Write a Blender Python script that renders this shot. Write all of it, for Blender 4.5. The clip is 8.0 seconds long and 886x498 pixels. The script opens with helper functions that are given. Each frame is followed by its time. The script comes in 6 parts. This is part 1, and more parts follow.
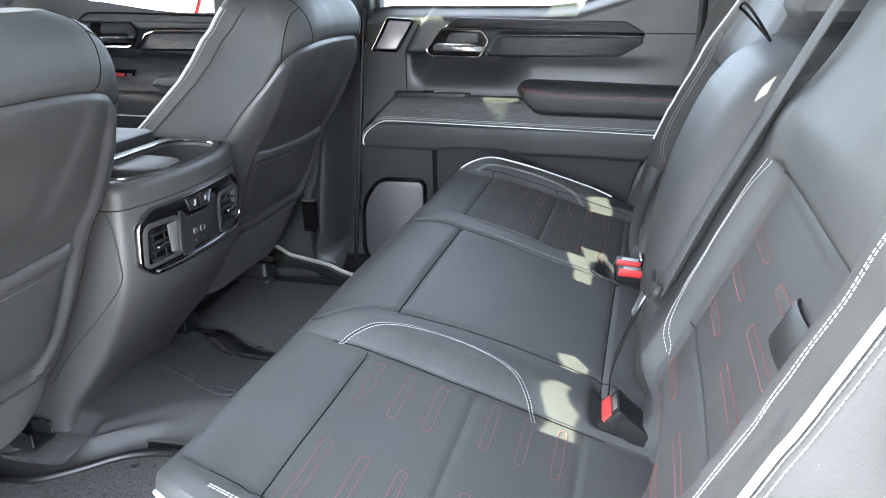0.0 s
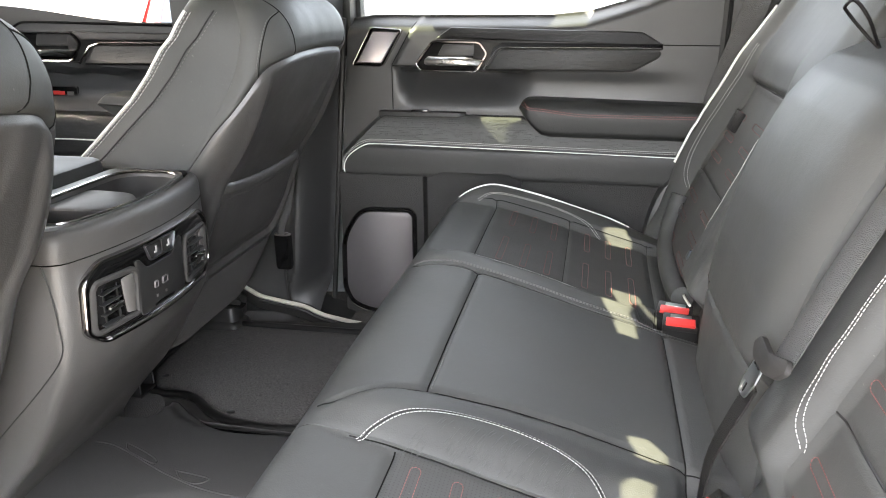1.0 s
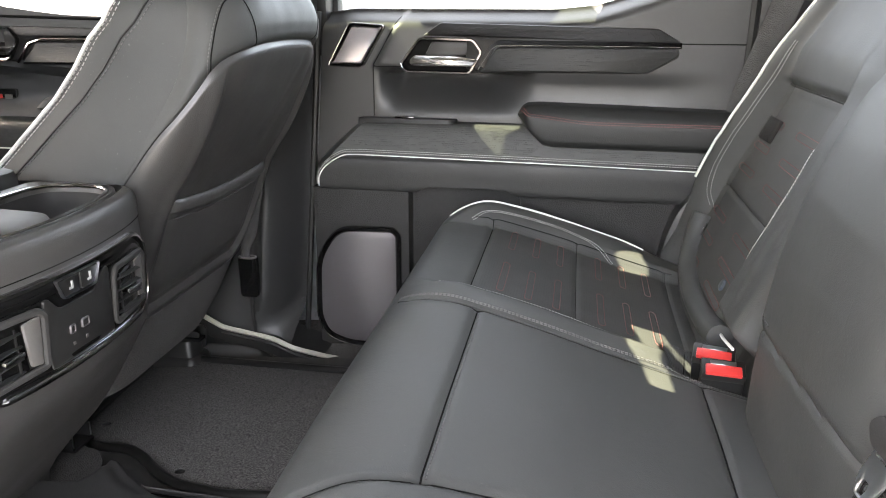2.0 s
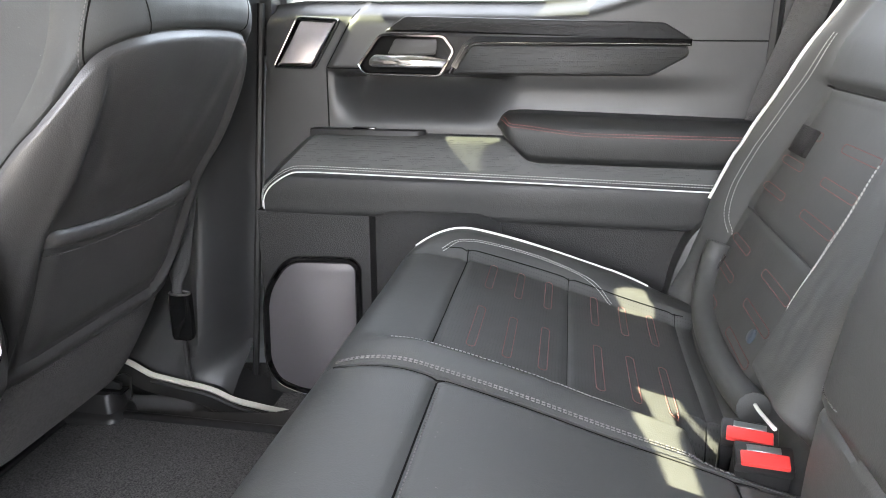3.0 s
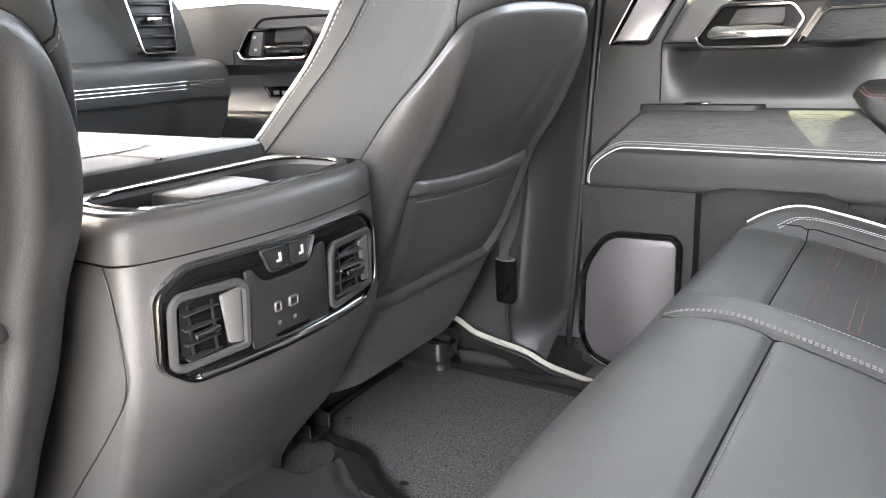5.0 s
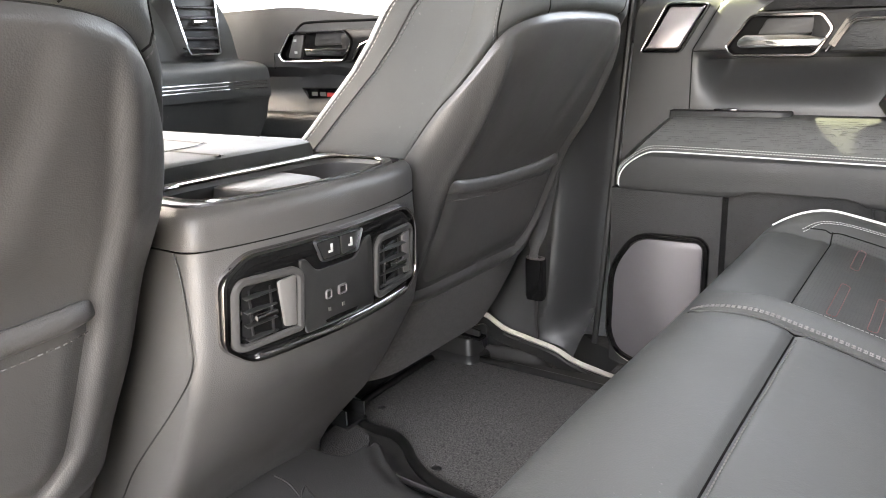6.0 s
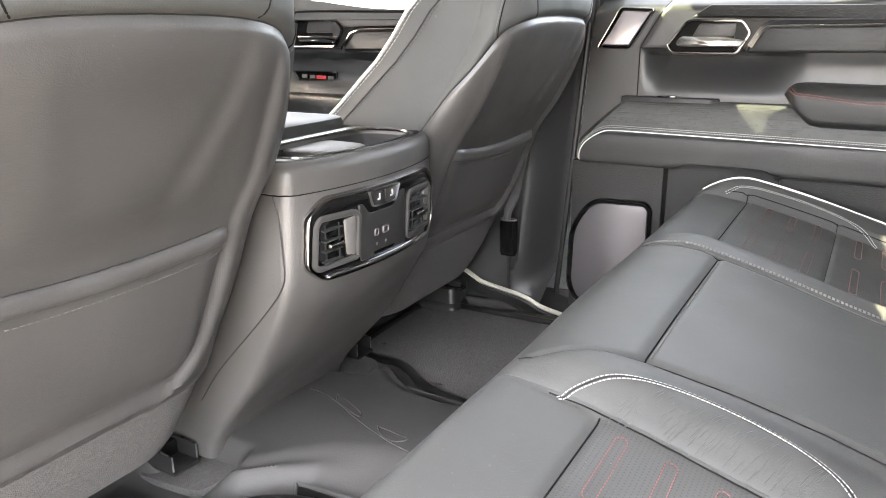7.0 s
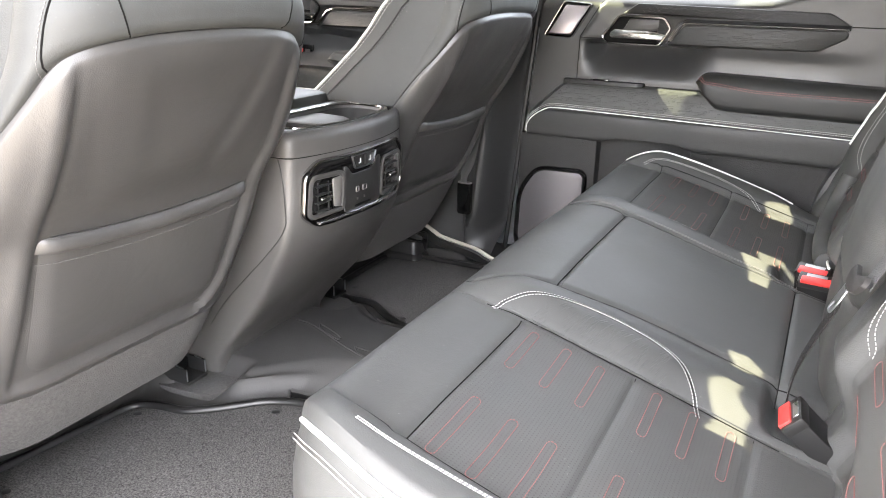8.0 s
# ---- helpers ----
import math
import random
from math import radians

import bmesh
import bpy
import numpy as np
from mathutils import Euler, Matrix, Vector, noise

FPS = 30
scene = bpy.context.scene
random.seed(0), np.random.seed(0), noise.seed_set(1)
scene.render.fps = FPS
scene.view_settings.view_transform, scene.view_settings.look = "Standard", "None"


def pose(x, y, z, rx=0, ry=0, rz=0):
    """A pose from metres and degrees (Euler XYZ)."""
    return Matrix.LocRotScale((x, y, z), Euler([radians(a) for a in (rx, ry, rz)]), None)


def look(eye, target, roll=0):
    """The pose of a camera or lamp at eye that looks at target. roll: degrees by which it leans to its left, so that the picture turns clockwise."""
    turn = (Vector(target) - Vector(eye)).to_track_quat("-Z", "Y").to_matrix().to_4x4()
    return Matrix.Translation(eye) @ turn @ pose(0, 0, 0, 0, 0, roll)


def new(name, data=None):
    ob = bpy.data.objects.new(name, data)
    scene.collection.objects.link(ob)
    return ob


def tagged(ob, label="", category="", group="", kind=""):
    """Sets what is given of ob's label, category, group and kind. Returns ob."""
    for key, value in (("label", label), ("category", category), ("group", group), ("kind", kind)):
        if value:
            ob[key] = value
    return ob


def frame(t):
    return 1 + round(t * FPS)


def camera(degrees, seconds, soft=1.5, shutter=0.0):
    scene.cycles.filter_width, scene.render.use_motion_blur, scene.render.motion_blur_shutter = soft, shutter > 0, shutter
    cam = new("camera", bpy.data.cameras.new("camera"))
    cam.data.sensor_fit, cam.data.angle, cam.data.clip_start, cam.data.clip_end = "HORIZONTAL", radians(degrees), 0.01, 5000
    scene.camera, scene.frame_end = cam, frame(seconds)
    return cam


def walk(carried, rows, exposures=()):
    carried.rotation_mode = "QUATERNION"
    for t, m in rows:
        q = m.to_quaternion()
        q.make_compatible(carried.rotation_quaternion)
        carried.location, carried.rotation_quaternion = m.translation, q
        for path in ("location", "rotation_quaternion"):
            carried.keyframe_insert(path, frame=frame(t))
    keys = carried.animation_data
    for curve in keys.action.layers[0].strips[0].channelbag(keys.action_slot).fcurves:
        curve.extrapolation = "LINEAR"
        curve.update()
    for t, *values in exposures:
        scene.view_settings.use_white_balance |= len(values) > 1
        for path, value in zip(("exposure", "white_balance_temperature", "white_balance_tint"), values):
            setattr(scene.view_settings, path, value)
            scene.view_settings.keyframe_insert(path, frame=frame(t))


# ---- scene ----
cam = camera(62.6, 8.0, soft=1.0)
PATH = [
    (0, (0.787, -1.085, 0.799), (0.279, 0.714, 0.088), -0.8),
    (0.5, (0.709, -0.973, 0.778), (0.26, 0.849, 0.086), -0.5),
    (1, (0.63, -0.89, 0.766), (0.246, 0.957, 0.1), -0.4),
    (1.5, (0.589, -0.813, 0.749), (0.241, 1.046, 0.099), -0.3),
    (1.7, (0.581, -0.771, 0.74), (0.24, 1.091, 0.094), -0.1),
    (2.8, (0.568, -0.483, 0.677), (0.249, 1.401, 0.087), 0.3),
    (3, (0.575, -0.453, 0.677), (0.261, 1.432, 0.087), 0.2),
    (3.5, (0.581, -0.43, 0.665), (0.222, 1.451, 0.088), -0.1),
    (4, (0.579, -0.441, 0.66), (0.01, 1.387, 0.08), -1.4),
    (4.5, (0.565, -0.484, 0.645), (-0.281, 1.238, 0.08), -2.3),
    (5, (0.56, -0.513, 0.627), (-0.51, 1.084, 0.076), -2.8),
    (5.2, (0.562, -0.518, 0.622), (-0.554, 1.049, 0.076), -2.7),
    (6.3, (0.586, -0.621, 0.641), (-0.535, 0.945, 0.099), -2.1),
    (6.5, (0.597, -0.675, 0.645), (-0.486, 0.914, 0.095), -1.8),
    (7, (0.627, -0.844, 0.659), (-0.349, 0.799, 0.069), -0.8),
    (7.5, (0.677, -0.956, 0.688), (-0.22, 0.712, 0.045), 0.4),
    (8, (0.748, -1.076, 0.723), (-0.114, 0.594, 0.04), 1.3),
]
walk(cam, [(t, look(eye, target, roll)) for t, eye, target, roll in PATH], exposures=[(0, 5.38, 6300, 8), (0.5, 5.52, 7050, 10), (1, 5.45, 7350, 11), (1.7, 5.34, 7350, 12), (3.0, 5.75, 7050, 12), (3.5, 5.78, 7100, 12), (5, 6.20, 7250, 13), (6.5, 5.98, 7600, 13), (7, 6.00, 7500, 13), (7.5, 5.92, 7450, 13), (8, 5.76, 7400, 13)])

# ---------------------------------------------------------------- light
SUN_EL, SUN_AZ = radians(42), radians(-4)      # azimuth off the truck's nose, towards the far side
to_sun = Vector((-math.cos(SUN_AZ) * math.cos(SUN_EL), math.sin(SUN_AZ) * math.cos(SUN_EL), math.sin(SUN_EL)))
world = bpy.data.worlds.new("sky")
scene.world = world
world.use_nodes = True
wn = world.node_tree
sky = wn.nodes.new("ShaderNodeTexSky")
sky.sky_type, sky.sun_disc = "NISHITA", False
sky.sun_elevation, sky.sun_rotation = SUN_EL, math.atan2(to_sun.x, to_sun.y)
sky.air_density, sky.dust_density, sky.ozone_density = 0.7, 4.0, 0.5
haze = wn.nodes.new("ShaderNodeVectorMath")          # thin white cloud over the whole sky
haze.operation = "ADD"
haze.inputs[1].default_value = (3.6, 3.65, 3.7)
wn.links.new(sky.outputs[0], haze.inputs[0])
wn.links.new(haze.outputs[0], wn.nodes["Background"].inputs[0])
wn.nodes["Background"].inputs[1].default_value = 0.12
sun = new("sun", bpy.data.lights.new("sun", "SUN"))
sun.data.energy, sun.data.angle, sun.data.color = 3.6, radians(0.15), (1.0, 0.96, 0.84)
sun.matrix_world = look(to_sun * 30, (0, 0, 0))


# ---------------------------------------------------------------- materials
def material(name, color, rough=0.5, metal=0.0, grain=0.0, grain_scale=400.0, vary=0.12, vary_scale=9.0, sheen=0.0,
             coat=0.0, weave=False, spec=0.5, dust=0.0, crease=0.0):
    m = bpy.data.materials.new(name)
    m.use_nodes = True
    nt = m.node_tree
    b = nt.nodes["Principled BSDF"]
    co = nt.nodes.new("ShaderNodeTexCoord")
    big = nt.nodes.new("ShaderNodeTexNoise")
    big.inputs["Scale"].default_value, big.inputs["Detail"].default_value = vary_scale, 5.0
    nt.links.new(co.outputs["Object"], big.inputs["Vector"])
    ramp = nt.nodes.new("ShaderNodeMapRange")
    ramp.inputs[1].default_value, ramp.inputs[2].default_value = 0.3, 0.7
    ramp.inputs[3].default_value, ramp.inputs[4].default_value = 1 - vary, 1 + vary
    nt.links.new(big.outputs["Fac"], ramp.inputs[0])
    mul = nt.nodes.new("ShaderNodeVectorMath")
    mul.operation = "SCALE"
    mul.inputs[0].default_value = color
    nt.links.new(ramp.outputs[0], mul.inputs["Scale"])
    colour = mul.outputs[0]
    if dust:
        fine = nt.nodes.new("ShaderNodeTexNoise")
        fine.inputs["Scale"].default_value, fine.inputs["Detail"].default_value = 260.0, 2.0
        nt.links.new(co.outputs["Object"], fine.inputs["Vector"])
        pick = nt.nodes.new("ShaderNodeMapRange")
        pick.inputs[1].default_value, pick.inputs[2].default_value = 0.72, 0.78
        pick.inputs[4].default_value = dust
        nt.links.new(fine.outputs["Fac"], pick.inputs[0])
        mix = nt.nodes.new("ShaderNodeMix")
        mix.data_type = "RGBA"
        mix.inputs["B"].default_value = (0.3, 0.29, 0.27, 1)
        nt.links.new(pick.outputs[0], mix.inputs["Factor"])
        nt.links.new(colour, mix.inputs["A"])
        colour = mix.outputs["Result"]
    nt.links.new(colour, b.inputs["Base Color"])
    rr = nt.nodes.new("ShaderNodeMapRange")
    rr.inputs[1].default_value, rr.inputs[2].default_value = 0.3, 0.7
    rr.inputs[3].default_value, rr.inputs[4].default_value = max(rough - 0.06, 0.02), min(rough + 0.06, 1.0)
    nt.links.new(big.outputs["Fac"], rr.inputs[0])
    nt.links.new(rr.outputs[0], b.inputs["Roughness"])
    b.inputs["Metallic"].default_value = metal
    b.inputs["Sheen Weight"].default_value = sheen
    b.inputs["Coat Weight"].default_value = coat
    b.inputs["Specular IOR Level"].default_value = spec
    if grain:
        if weave:
            tex = nt.nodes.new("ShaderNodeTexVoronoi")
            height = tex.outputs["Distance"]
        else:
            tex = nt.nodes.new("ShaderNodeTexNoise")
            tex.inputs["Detail"].default_value = 3.0
            height = tex.outputs["Fac"]
        tex.inputs["Scale"].default_value = grain_scale
        nt.links.new(co.outputs["Object"], tex.inputs["Vector"])
        bump = nt.nodes.new("ShaderNodeBump")
        bump.inputs["Strength"].default_value, bump.inputs["Distance"].default_value = grain, 0.002
        nt.links.new(height, bump.inputs["Height"])
        normal = bump.outputs["Normal"]
        if crease:
            wide = nt.nodes.new("ShaderNodeTexNoise")
            wide.inputs["Scale"].default_value, wide.inputs["Detail"].default_value, wide.inputs["Distortion"].default_value = 46.0, 4.0, 1.2
            nt.links.new(co.outputs["Object"], wide.inputs["Vector"])
            soft = nt.nodes.new("ShaderNodeBump")
            soft.inputs["Strength"].default_value, soft.inputs["Distance"].default_value = crease, 0.004
            nt.links.new(wide.outputs["Fac"], soft.inputs["Height"])
            nt.links.new(normal, soft.inputs["Normal"])
            normal = soft.outputs["Normal"]
        nt.links.new(normal, b.inputs["Normal"])
    return m


LEATHER = material("black_leather", (0.0445, 0.0458, 0.045), 0.55, grain=0.08, grain_scale=620, vary=0.12, weave=True, dust=0.14, crease=0.07, spec=0.22)
LEATHER_DARK = material("jet_black_leather", (0.0125, 0.013, 0.013), 0.48, grain=0.16, grain_scale=620, vary=0.12, weave=True, crease=0.12, spec=0.3)
SEATBACK = material("seat_back_vinyl", (0.037, 0.0356, 0.0345), 0.4, grain=0.10, grain_scale=700, weave=True, dust=0.10, crease=0.10, spec=0.5)
PLASTIC = material("dark_grained_plastic", (0.048, 0.0458, 0.044), 0.42, grain=0.16, grain_scale=900, weave=True, spec=0.5)
PLASTIC_SOFT = material("soft_touch_trim", (0.020, 0.0203, 0.0205), 0.43, grain=0.10, grain_scale=1300, weave=True, spec=0.42)
SATIN_GREY = material("satin_grey_plastic", (0.033, 0.0317, 0.031), 0.55, grain=0.1, grain_scale=600, spec=0.1)
SATIN = material("satin_black_plastic", (0.013, 0.0128, 0.0125), 0.42, grain=0.08, grain_scale=600, spec=0.3)
PLASTIC_BLACK = material("black_plastic", (0.011, 0.011, 0.011), 0.45, grain=0.1, grain_scale=500, spec=0.25)
GLOSS = material("piano_black", (0.004, 0.004, 0.004), 0.10, coat=0.2, vary=0.05, spec=0.35)
PAD = material("grey_pad", (0.022, 0.021, 0.021), 0.5, grain=0.1, grain_scale=600, spec=0.3)
CHROME = material("bright_chrome", (0.78, 0.78, 0.78), 0.12, metal=1.0, vary=0.03)
CHROME_SOFT = material("polished_trim", (0.42, 0.42, 0.42), 0.16, metal=1.0, vary=0.03)
# paler than the speaker metal: the tweeter's bright reflection is in the colour
TWEETER_LIT = material("lit_tweeter_metal", (0.34, 0.315, 0.32), 0.36, metal=0.8, vary=0.04, grain=0.05, grain_scale=1500)
SMOKED = material("dark_smoked_chrome", (0.13, 0.123, 0.12), 0.14, metal=1.0, vary=0.03)
DARK_CHROME = material("smoked_chrome", (0.36, 0.35, 0.345), 0.14, metal=1.0, vary=0.03, spec=0.5)
GRILLE = material("speaker_metal", (0.085, 0.079, 0.083), 0.42, metal=0.5, vary=0.04, grain=0.05, grain_scale=1500, spec=0.5)
CARPET = material("charcoal_carpet", (0.056, 0.0535, 0.051), 0.95, grain=1.0, grain_scale=520, vary=0.85, vary_scale=360, sheen=0.04, spec=0.1)
FELT = material("grey_felt", (0.05, 0.048, 0.0465), 0.95, grain=0.9, grain_scale=600, vary=0.3, vary_scale=220, sheen=0.04, spec=0.1)
RUBBER_RIM = material("black_rubber_rim", (0.007, 0.0069, 0.0068), 0.42, vary=0.1, spec=0.35)
RUBBER = material("black_rubber", (0.030, 0.0292, 0.0284), 0.66, grain=0.12, grain_scale=400, vary=0.15, spec=0.32)
WHITE = material("white_piping", (0.58, 0.58, 0.55), 0.5, vary=0.05, spec=0.3)
THREAD = material("white_thread", (0.34, 0.34, 0.325), 0.7, vary=0.08, spec=0.3)
THREAD_RED = material("dusty_red_thread", (0.15, 0.055, 0.053), 0.7, vary=0.1, spec=0.3)
THREAD_DARK = material("dark_thread", (0.075, 0.072, 0.07), 0.7, vary=0.1)
PLASTIC_LOW = material("black_grained_trim", (0.016, 0.0157, 0.0154), 0.6, grain=0.4, grain_scale=560, weave=True, spec=0.25)
WEBBING = material("seat_belt_webbing", (0.052, 0.052, 0.052), 0.6, grain=0.7, grain_scale=700, weave=True, spec=0.4)
WEB_DARK = material("dark_webbing", (0.010, 0.0096, 0.0096), 0.5, grain=0.5, grain_scale=600, weave=True, spec=0.15)
STRAP = material("satin_strap", (0.016, 0.0155, 0.0155), 0.34, grain=0.25, grain_scale=900, spec=0.5)
RED = material("red_button_plastic", (0.45, 0.03, 0.028), 0.38, vary=0.05, spec=0.5)
STEEL = material("zinc_steel", (0.45, 0.47, 0.48), 0.3, metal=1.0, vary=0.08)
BLUE = material("label_blue", (0.025, 0.035, 0.05), 0.4)
HEADLINER = material("dark_headliner", (0.15, 0.147, 0.142), 0.9, grain=0.3, grain_scale=300, spec=0.2)
SCREEN = material("vent_grey", (0.085, 0.08, 0.076), 0.5, grain=0.1, grain_scale=500, spec=0.4)
PAINT_BODY = material("body_paint", (0.30, 0.31, 0.32), 0.3, coat=0.6, vary=0.04)
# for ducts, recesses and seams, and for shade drawn in black
MATT_BLACK = material("deep_matt_black", (0.006, 0.006, 0.006), 0.9, spec=0.05)
WIRE = material("cream_edge_strip", (0.31, 0.30, 0.255), 0.5, vary=0.1, spec=0.4)


def patterned(name, base, pattern, color, amount):
    """A base material with a raised pattern: 'emboss' short lines in groups, 'holes' a fine grid, 'contour' wandering lines."""
    m = base.copy()
    m.name = name
    nt = m.node_tree
    b = nt.nodes["Principled BSDF"]
    co = nt.nodes.new("ShaderNodeTexCoord")
    sep = nt.nodes.new("ShaderNodeSeparateXYZ")
    nt.links.new(co.outputs["Object"], sep.inputs[0])

    def calc(op, a, c, d=None):
        n = nt.nodes.new("ShaderNodeMath")
        n.operation = op
        for i, v in enumerate((a, c, d)):
            if isinstance(v, (int, float)):
                n.inputs[i].default_value = v
            elif v is not None:
                nt.links.new(v, n.inputs[i])
        return n.outputs[0]

    if pattern == "holes":
        across = sep.outputs["X"] if color == "cushion" else sep.outputs["Z"]
        fx = calc("SUBTRACT", calc("FRACT", calc("MULTIPLY", across, 250.0), 0), 0.5)
        fy = calc("SUBTRACT", calc("FRACT", calc("MULTIPLY", sep.outputs["Y"], 250.0), 0), 0.5)
        r = calc("SQRT", calc("ADD", calc("MULTIPLY", fx, fx), calc("MULTIPLY", fy, fy)), 0)
        height = calc("GREATER_THAN", r, 0.19)
    elif pattern == "emboss":
        row = calc("FLOOR", calc("MULTIPLY", sep.outputs["Z"], 260.0), 0)
        vec = nt.nodes.new("ShaderNodeCombineXYZ")
        nt.links.new(calc("MULTIPLY", sep.outputs["X"], 34.0), vec.inputs[0])
        nt.links.new(calc("MULTIPLY", row, 0.63), vec.inputs[1])
        no = nt.nodes.new("ShaderNodeTexNoise")
        no.inputs["Scale"].default_value, no.inputs["Detail"].default_value = 1.0, 2.5
        nt.links.new(vec.outputs[0], no.inputs["Vector"])
        on = calc("GREATER_THAN", no.outputs["Fac"], 0.51)
        line = calc("GREATER_THAN", calc("FRACT", calc("MULTIPLY", sep.outputs["Z"], 260.0), 0), 0.5)
        height = calc("MULTIPLY", on, line)
    else:
        no = nt.nodes.new("ShaderNodeTexNoise")
        no.inputs["Scale"].default_value, no.inputs["Detail"].default_value = 26.0, 2.0
        nt.links.new(co.outputs["Object"], no.inputs["Vector"])
        height = calc("GREATER_THAN", calc("FRACT", calc("MULTIPLY", no.outputs["Fac"], 9.0), 0), 0.80)
    bump = nt.nodes.new("ShaderNodeBump")
    bump.inputs["Strength"].default_value, bump.inputs["Distance"].default_value = amount, 0.0016
    nt.links.new(height, bump.inputs["Height"])
    if b.inputs["Normal"].links:
        nt.links.new(b.inputs["Normal"].links[0].from_socket, bump.inputs["Normal"])
    nt.links.new(bump.outputs["Normal"], b.inputs["Normal"])
    if pattern == "holes":
        src = b.inputs["Base Color"].links[0].from_socket
        mx = nt.nodes.new("ShaderNodeMix")
        mx.data_type = "RGBA"
        mx.inputs["A"].default_value = (0.028, 0.028, 0.028, 1)
        nt.links.new(height, mx.inputs["Factor"])
        nt.links.new(src, mx.inputs["B"])
        nt.links.new(mx.outputs["Result"], b.inputs["Base Color"])
    return m


PERF_C = patterned("perforated_leather", LEATHER, "holes", "cushion", 0.35)
EMBOSS_DARK = patterned("embossed_black_leather", LEATHER_DARK, "emboss", "", 1.0)
EMBOSS = patterned("embossed_leather", LEATHER, "emboss", "", 1.0)


def glass(name):
    m = bpy.data.materials.new(name)
    m.use_nodes = True
    b = m.node_tree.nodes["Principled BSDF"]
    b.inputs["Base Color"].default_value = (0.95, 0.97, 0.96, 1)
    b.inputs["Roughness"].default_value = 0.0
    b.inputs["Transmission Weight"].default_value = 1.0
    b.inputs["IOR"].default_value = 1.02
    return m


# door glass set darker than it is, to cut glare on the backrests
FRONT_GLASS = glass("front_door_glass")
FRONT_GLASS.node_tree.nodes["Principled BSDF"].inputs["Base Color"].default_value = (0.105, 0.122, 0.13, 1)
TINT_LIGHT = glass("tinted_door_glass")
TINT_LIGHT.node_tree.nodes["Principled BSDF"].inputs["Base Color"].default_value = (0.12, 0.14, 0.15, 1)
TINT = glass("privacy_glass")
TINT.node_tree.nodes["Principled BSDF"].inputs["Base Color"].default_value = (0.12, 0.13, 0.13, 1)


# ---------------------------------------------------------------- mesh helpers
from mathutils import geometry


def link(name, bm, mat, parent=None, label="", sharp=38):
    bmesh.ops.recalc_face_normals(bm, faces=bm.faces[:])
    me = bpy.data.meshes.new(name)
    bm.to_mesh(me)
    bm.free()
    me.materials.append(mat)
    for p in me.polygons:
        p.use_smooth = p.loop_total == 4
    me.set_sharp_from_angle(angle=radians(sharp))
    ob = new(name, me)
    if parent is not None:
        ob.parent = parent
        if parent.data is None:
            ob.matrix_parent_inverse = parent.matrix_basis.inverted()
    if label:
        ob["label"] = label
    return ob


part = link


def thing(name, base, label, category, group="", kind=""):
    ob = new(name)
    ob.empty_display_size = 0.05
    ob.matrix_basis = Matrix.Translation(base)
    return tagged(ob, label, category, group, kind)


def structure(name, bm, mat, label=""):
    return tagged(link(name, bm, mat), label or name.replace("_", " "), kind="structure")


def lerp(a, b, t):
    return a + (b - a) * t


def smooth(a, b, x):
    t = min(max((x - a) / (b - a), 0.0), 1.0)
    return t * t * (3 - 2 * t)


def interp(pts, x):
    if x <= pts[0][0]:
        return pts[0][1]
    for (x0, y0), (x1, y1) in zip(pts, pts[1:]):
        if x <= x1:
            return lerp(y0, y1, (x - x0) / (x1 - x0))
    return pts[-1][1]


def spline(pts, n=8, closed=False):
    """Catmull-Rom through points."""
    pts = [Vector(p) for p in pts]
    out, k = [], len(pts)
    for i in range(k if closed else k - 1):
        p1, p2 = pts[i], pts[(i + 1) % k]
        p0 = pts[i - 1] if (i or closed) else p1 * 2 - p2
        p3 = pts[(i + 2) % k] if (i + 2 < k or closed) else p2 * 2 - p1
        for j in range(n):
            t = j / n
            out.append(0.5 * ((2 * p1) + (p2 - p0) * t + (2 * p0 - 5 * p1 + 4 * p2 - p3) * t * t + (3 * p1 - p0 - 3 * p2 + p3) * t ** 3))
    if not closed:
        out.append(pts[-1])
    return out


def resample(pts, step):
    pts = [Vector(p) for p in pts]
    d = [0.0]
    for a, b in zip(pts, pts[1:]):
        d.append(d[-1] + (b - a).length)
    n = max(2, int(d[-1] / step) + 1)
    out, j = [], 0
    for i in range(n):
        s = d[-1] * i / (n - 1)
        while j < len(d) - 2 and d[j + 1] < s:
            j += 1
        out.append(pts[j].lerp(pts[j + 1], (s - d[j]) / max(d[j + 1] - d[j], 1e-9)))
    return out


def sheet(fn, us, vs):
    bm = bmesh.new()
    rows = [[bm.verts.new(fn(u, v)) for v in vs] for u in us]
    for a, b in zip(rows, rows[1:]):
        for i in range(len(vs) - 1):
            bm.faces.new((a[i], a[i + 1], b[i + 1], b[i]))
    return bm


def loft(rings, caps=True, closed=True, bm=None):
    bm = bm or bmesh.new()
    rows = [[bm.verts.new(p) for p in r] for r in rings]
    n = len(rows[0])
    for a, b in zip(rows, rows[1:]):
        for i in range(n if closed else n - 1):
            j = (i + 1) % n
            bm.faces.new((a[i], a[j], b[j], b[i]))
    if caps and closed:
        bm.faces.new(rows[0][::-1])
        bm.faces.new(rows[-1])
    return bm


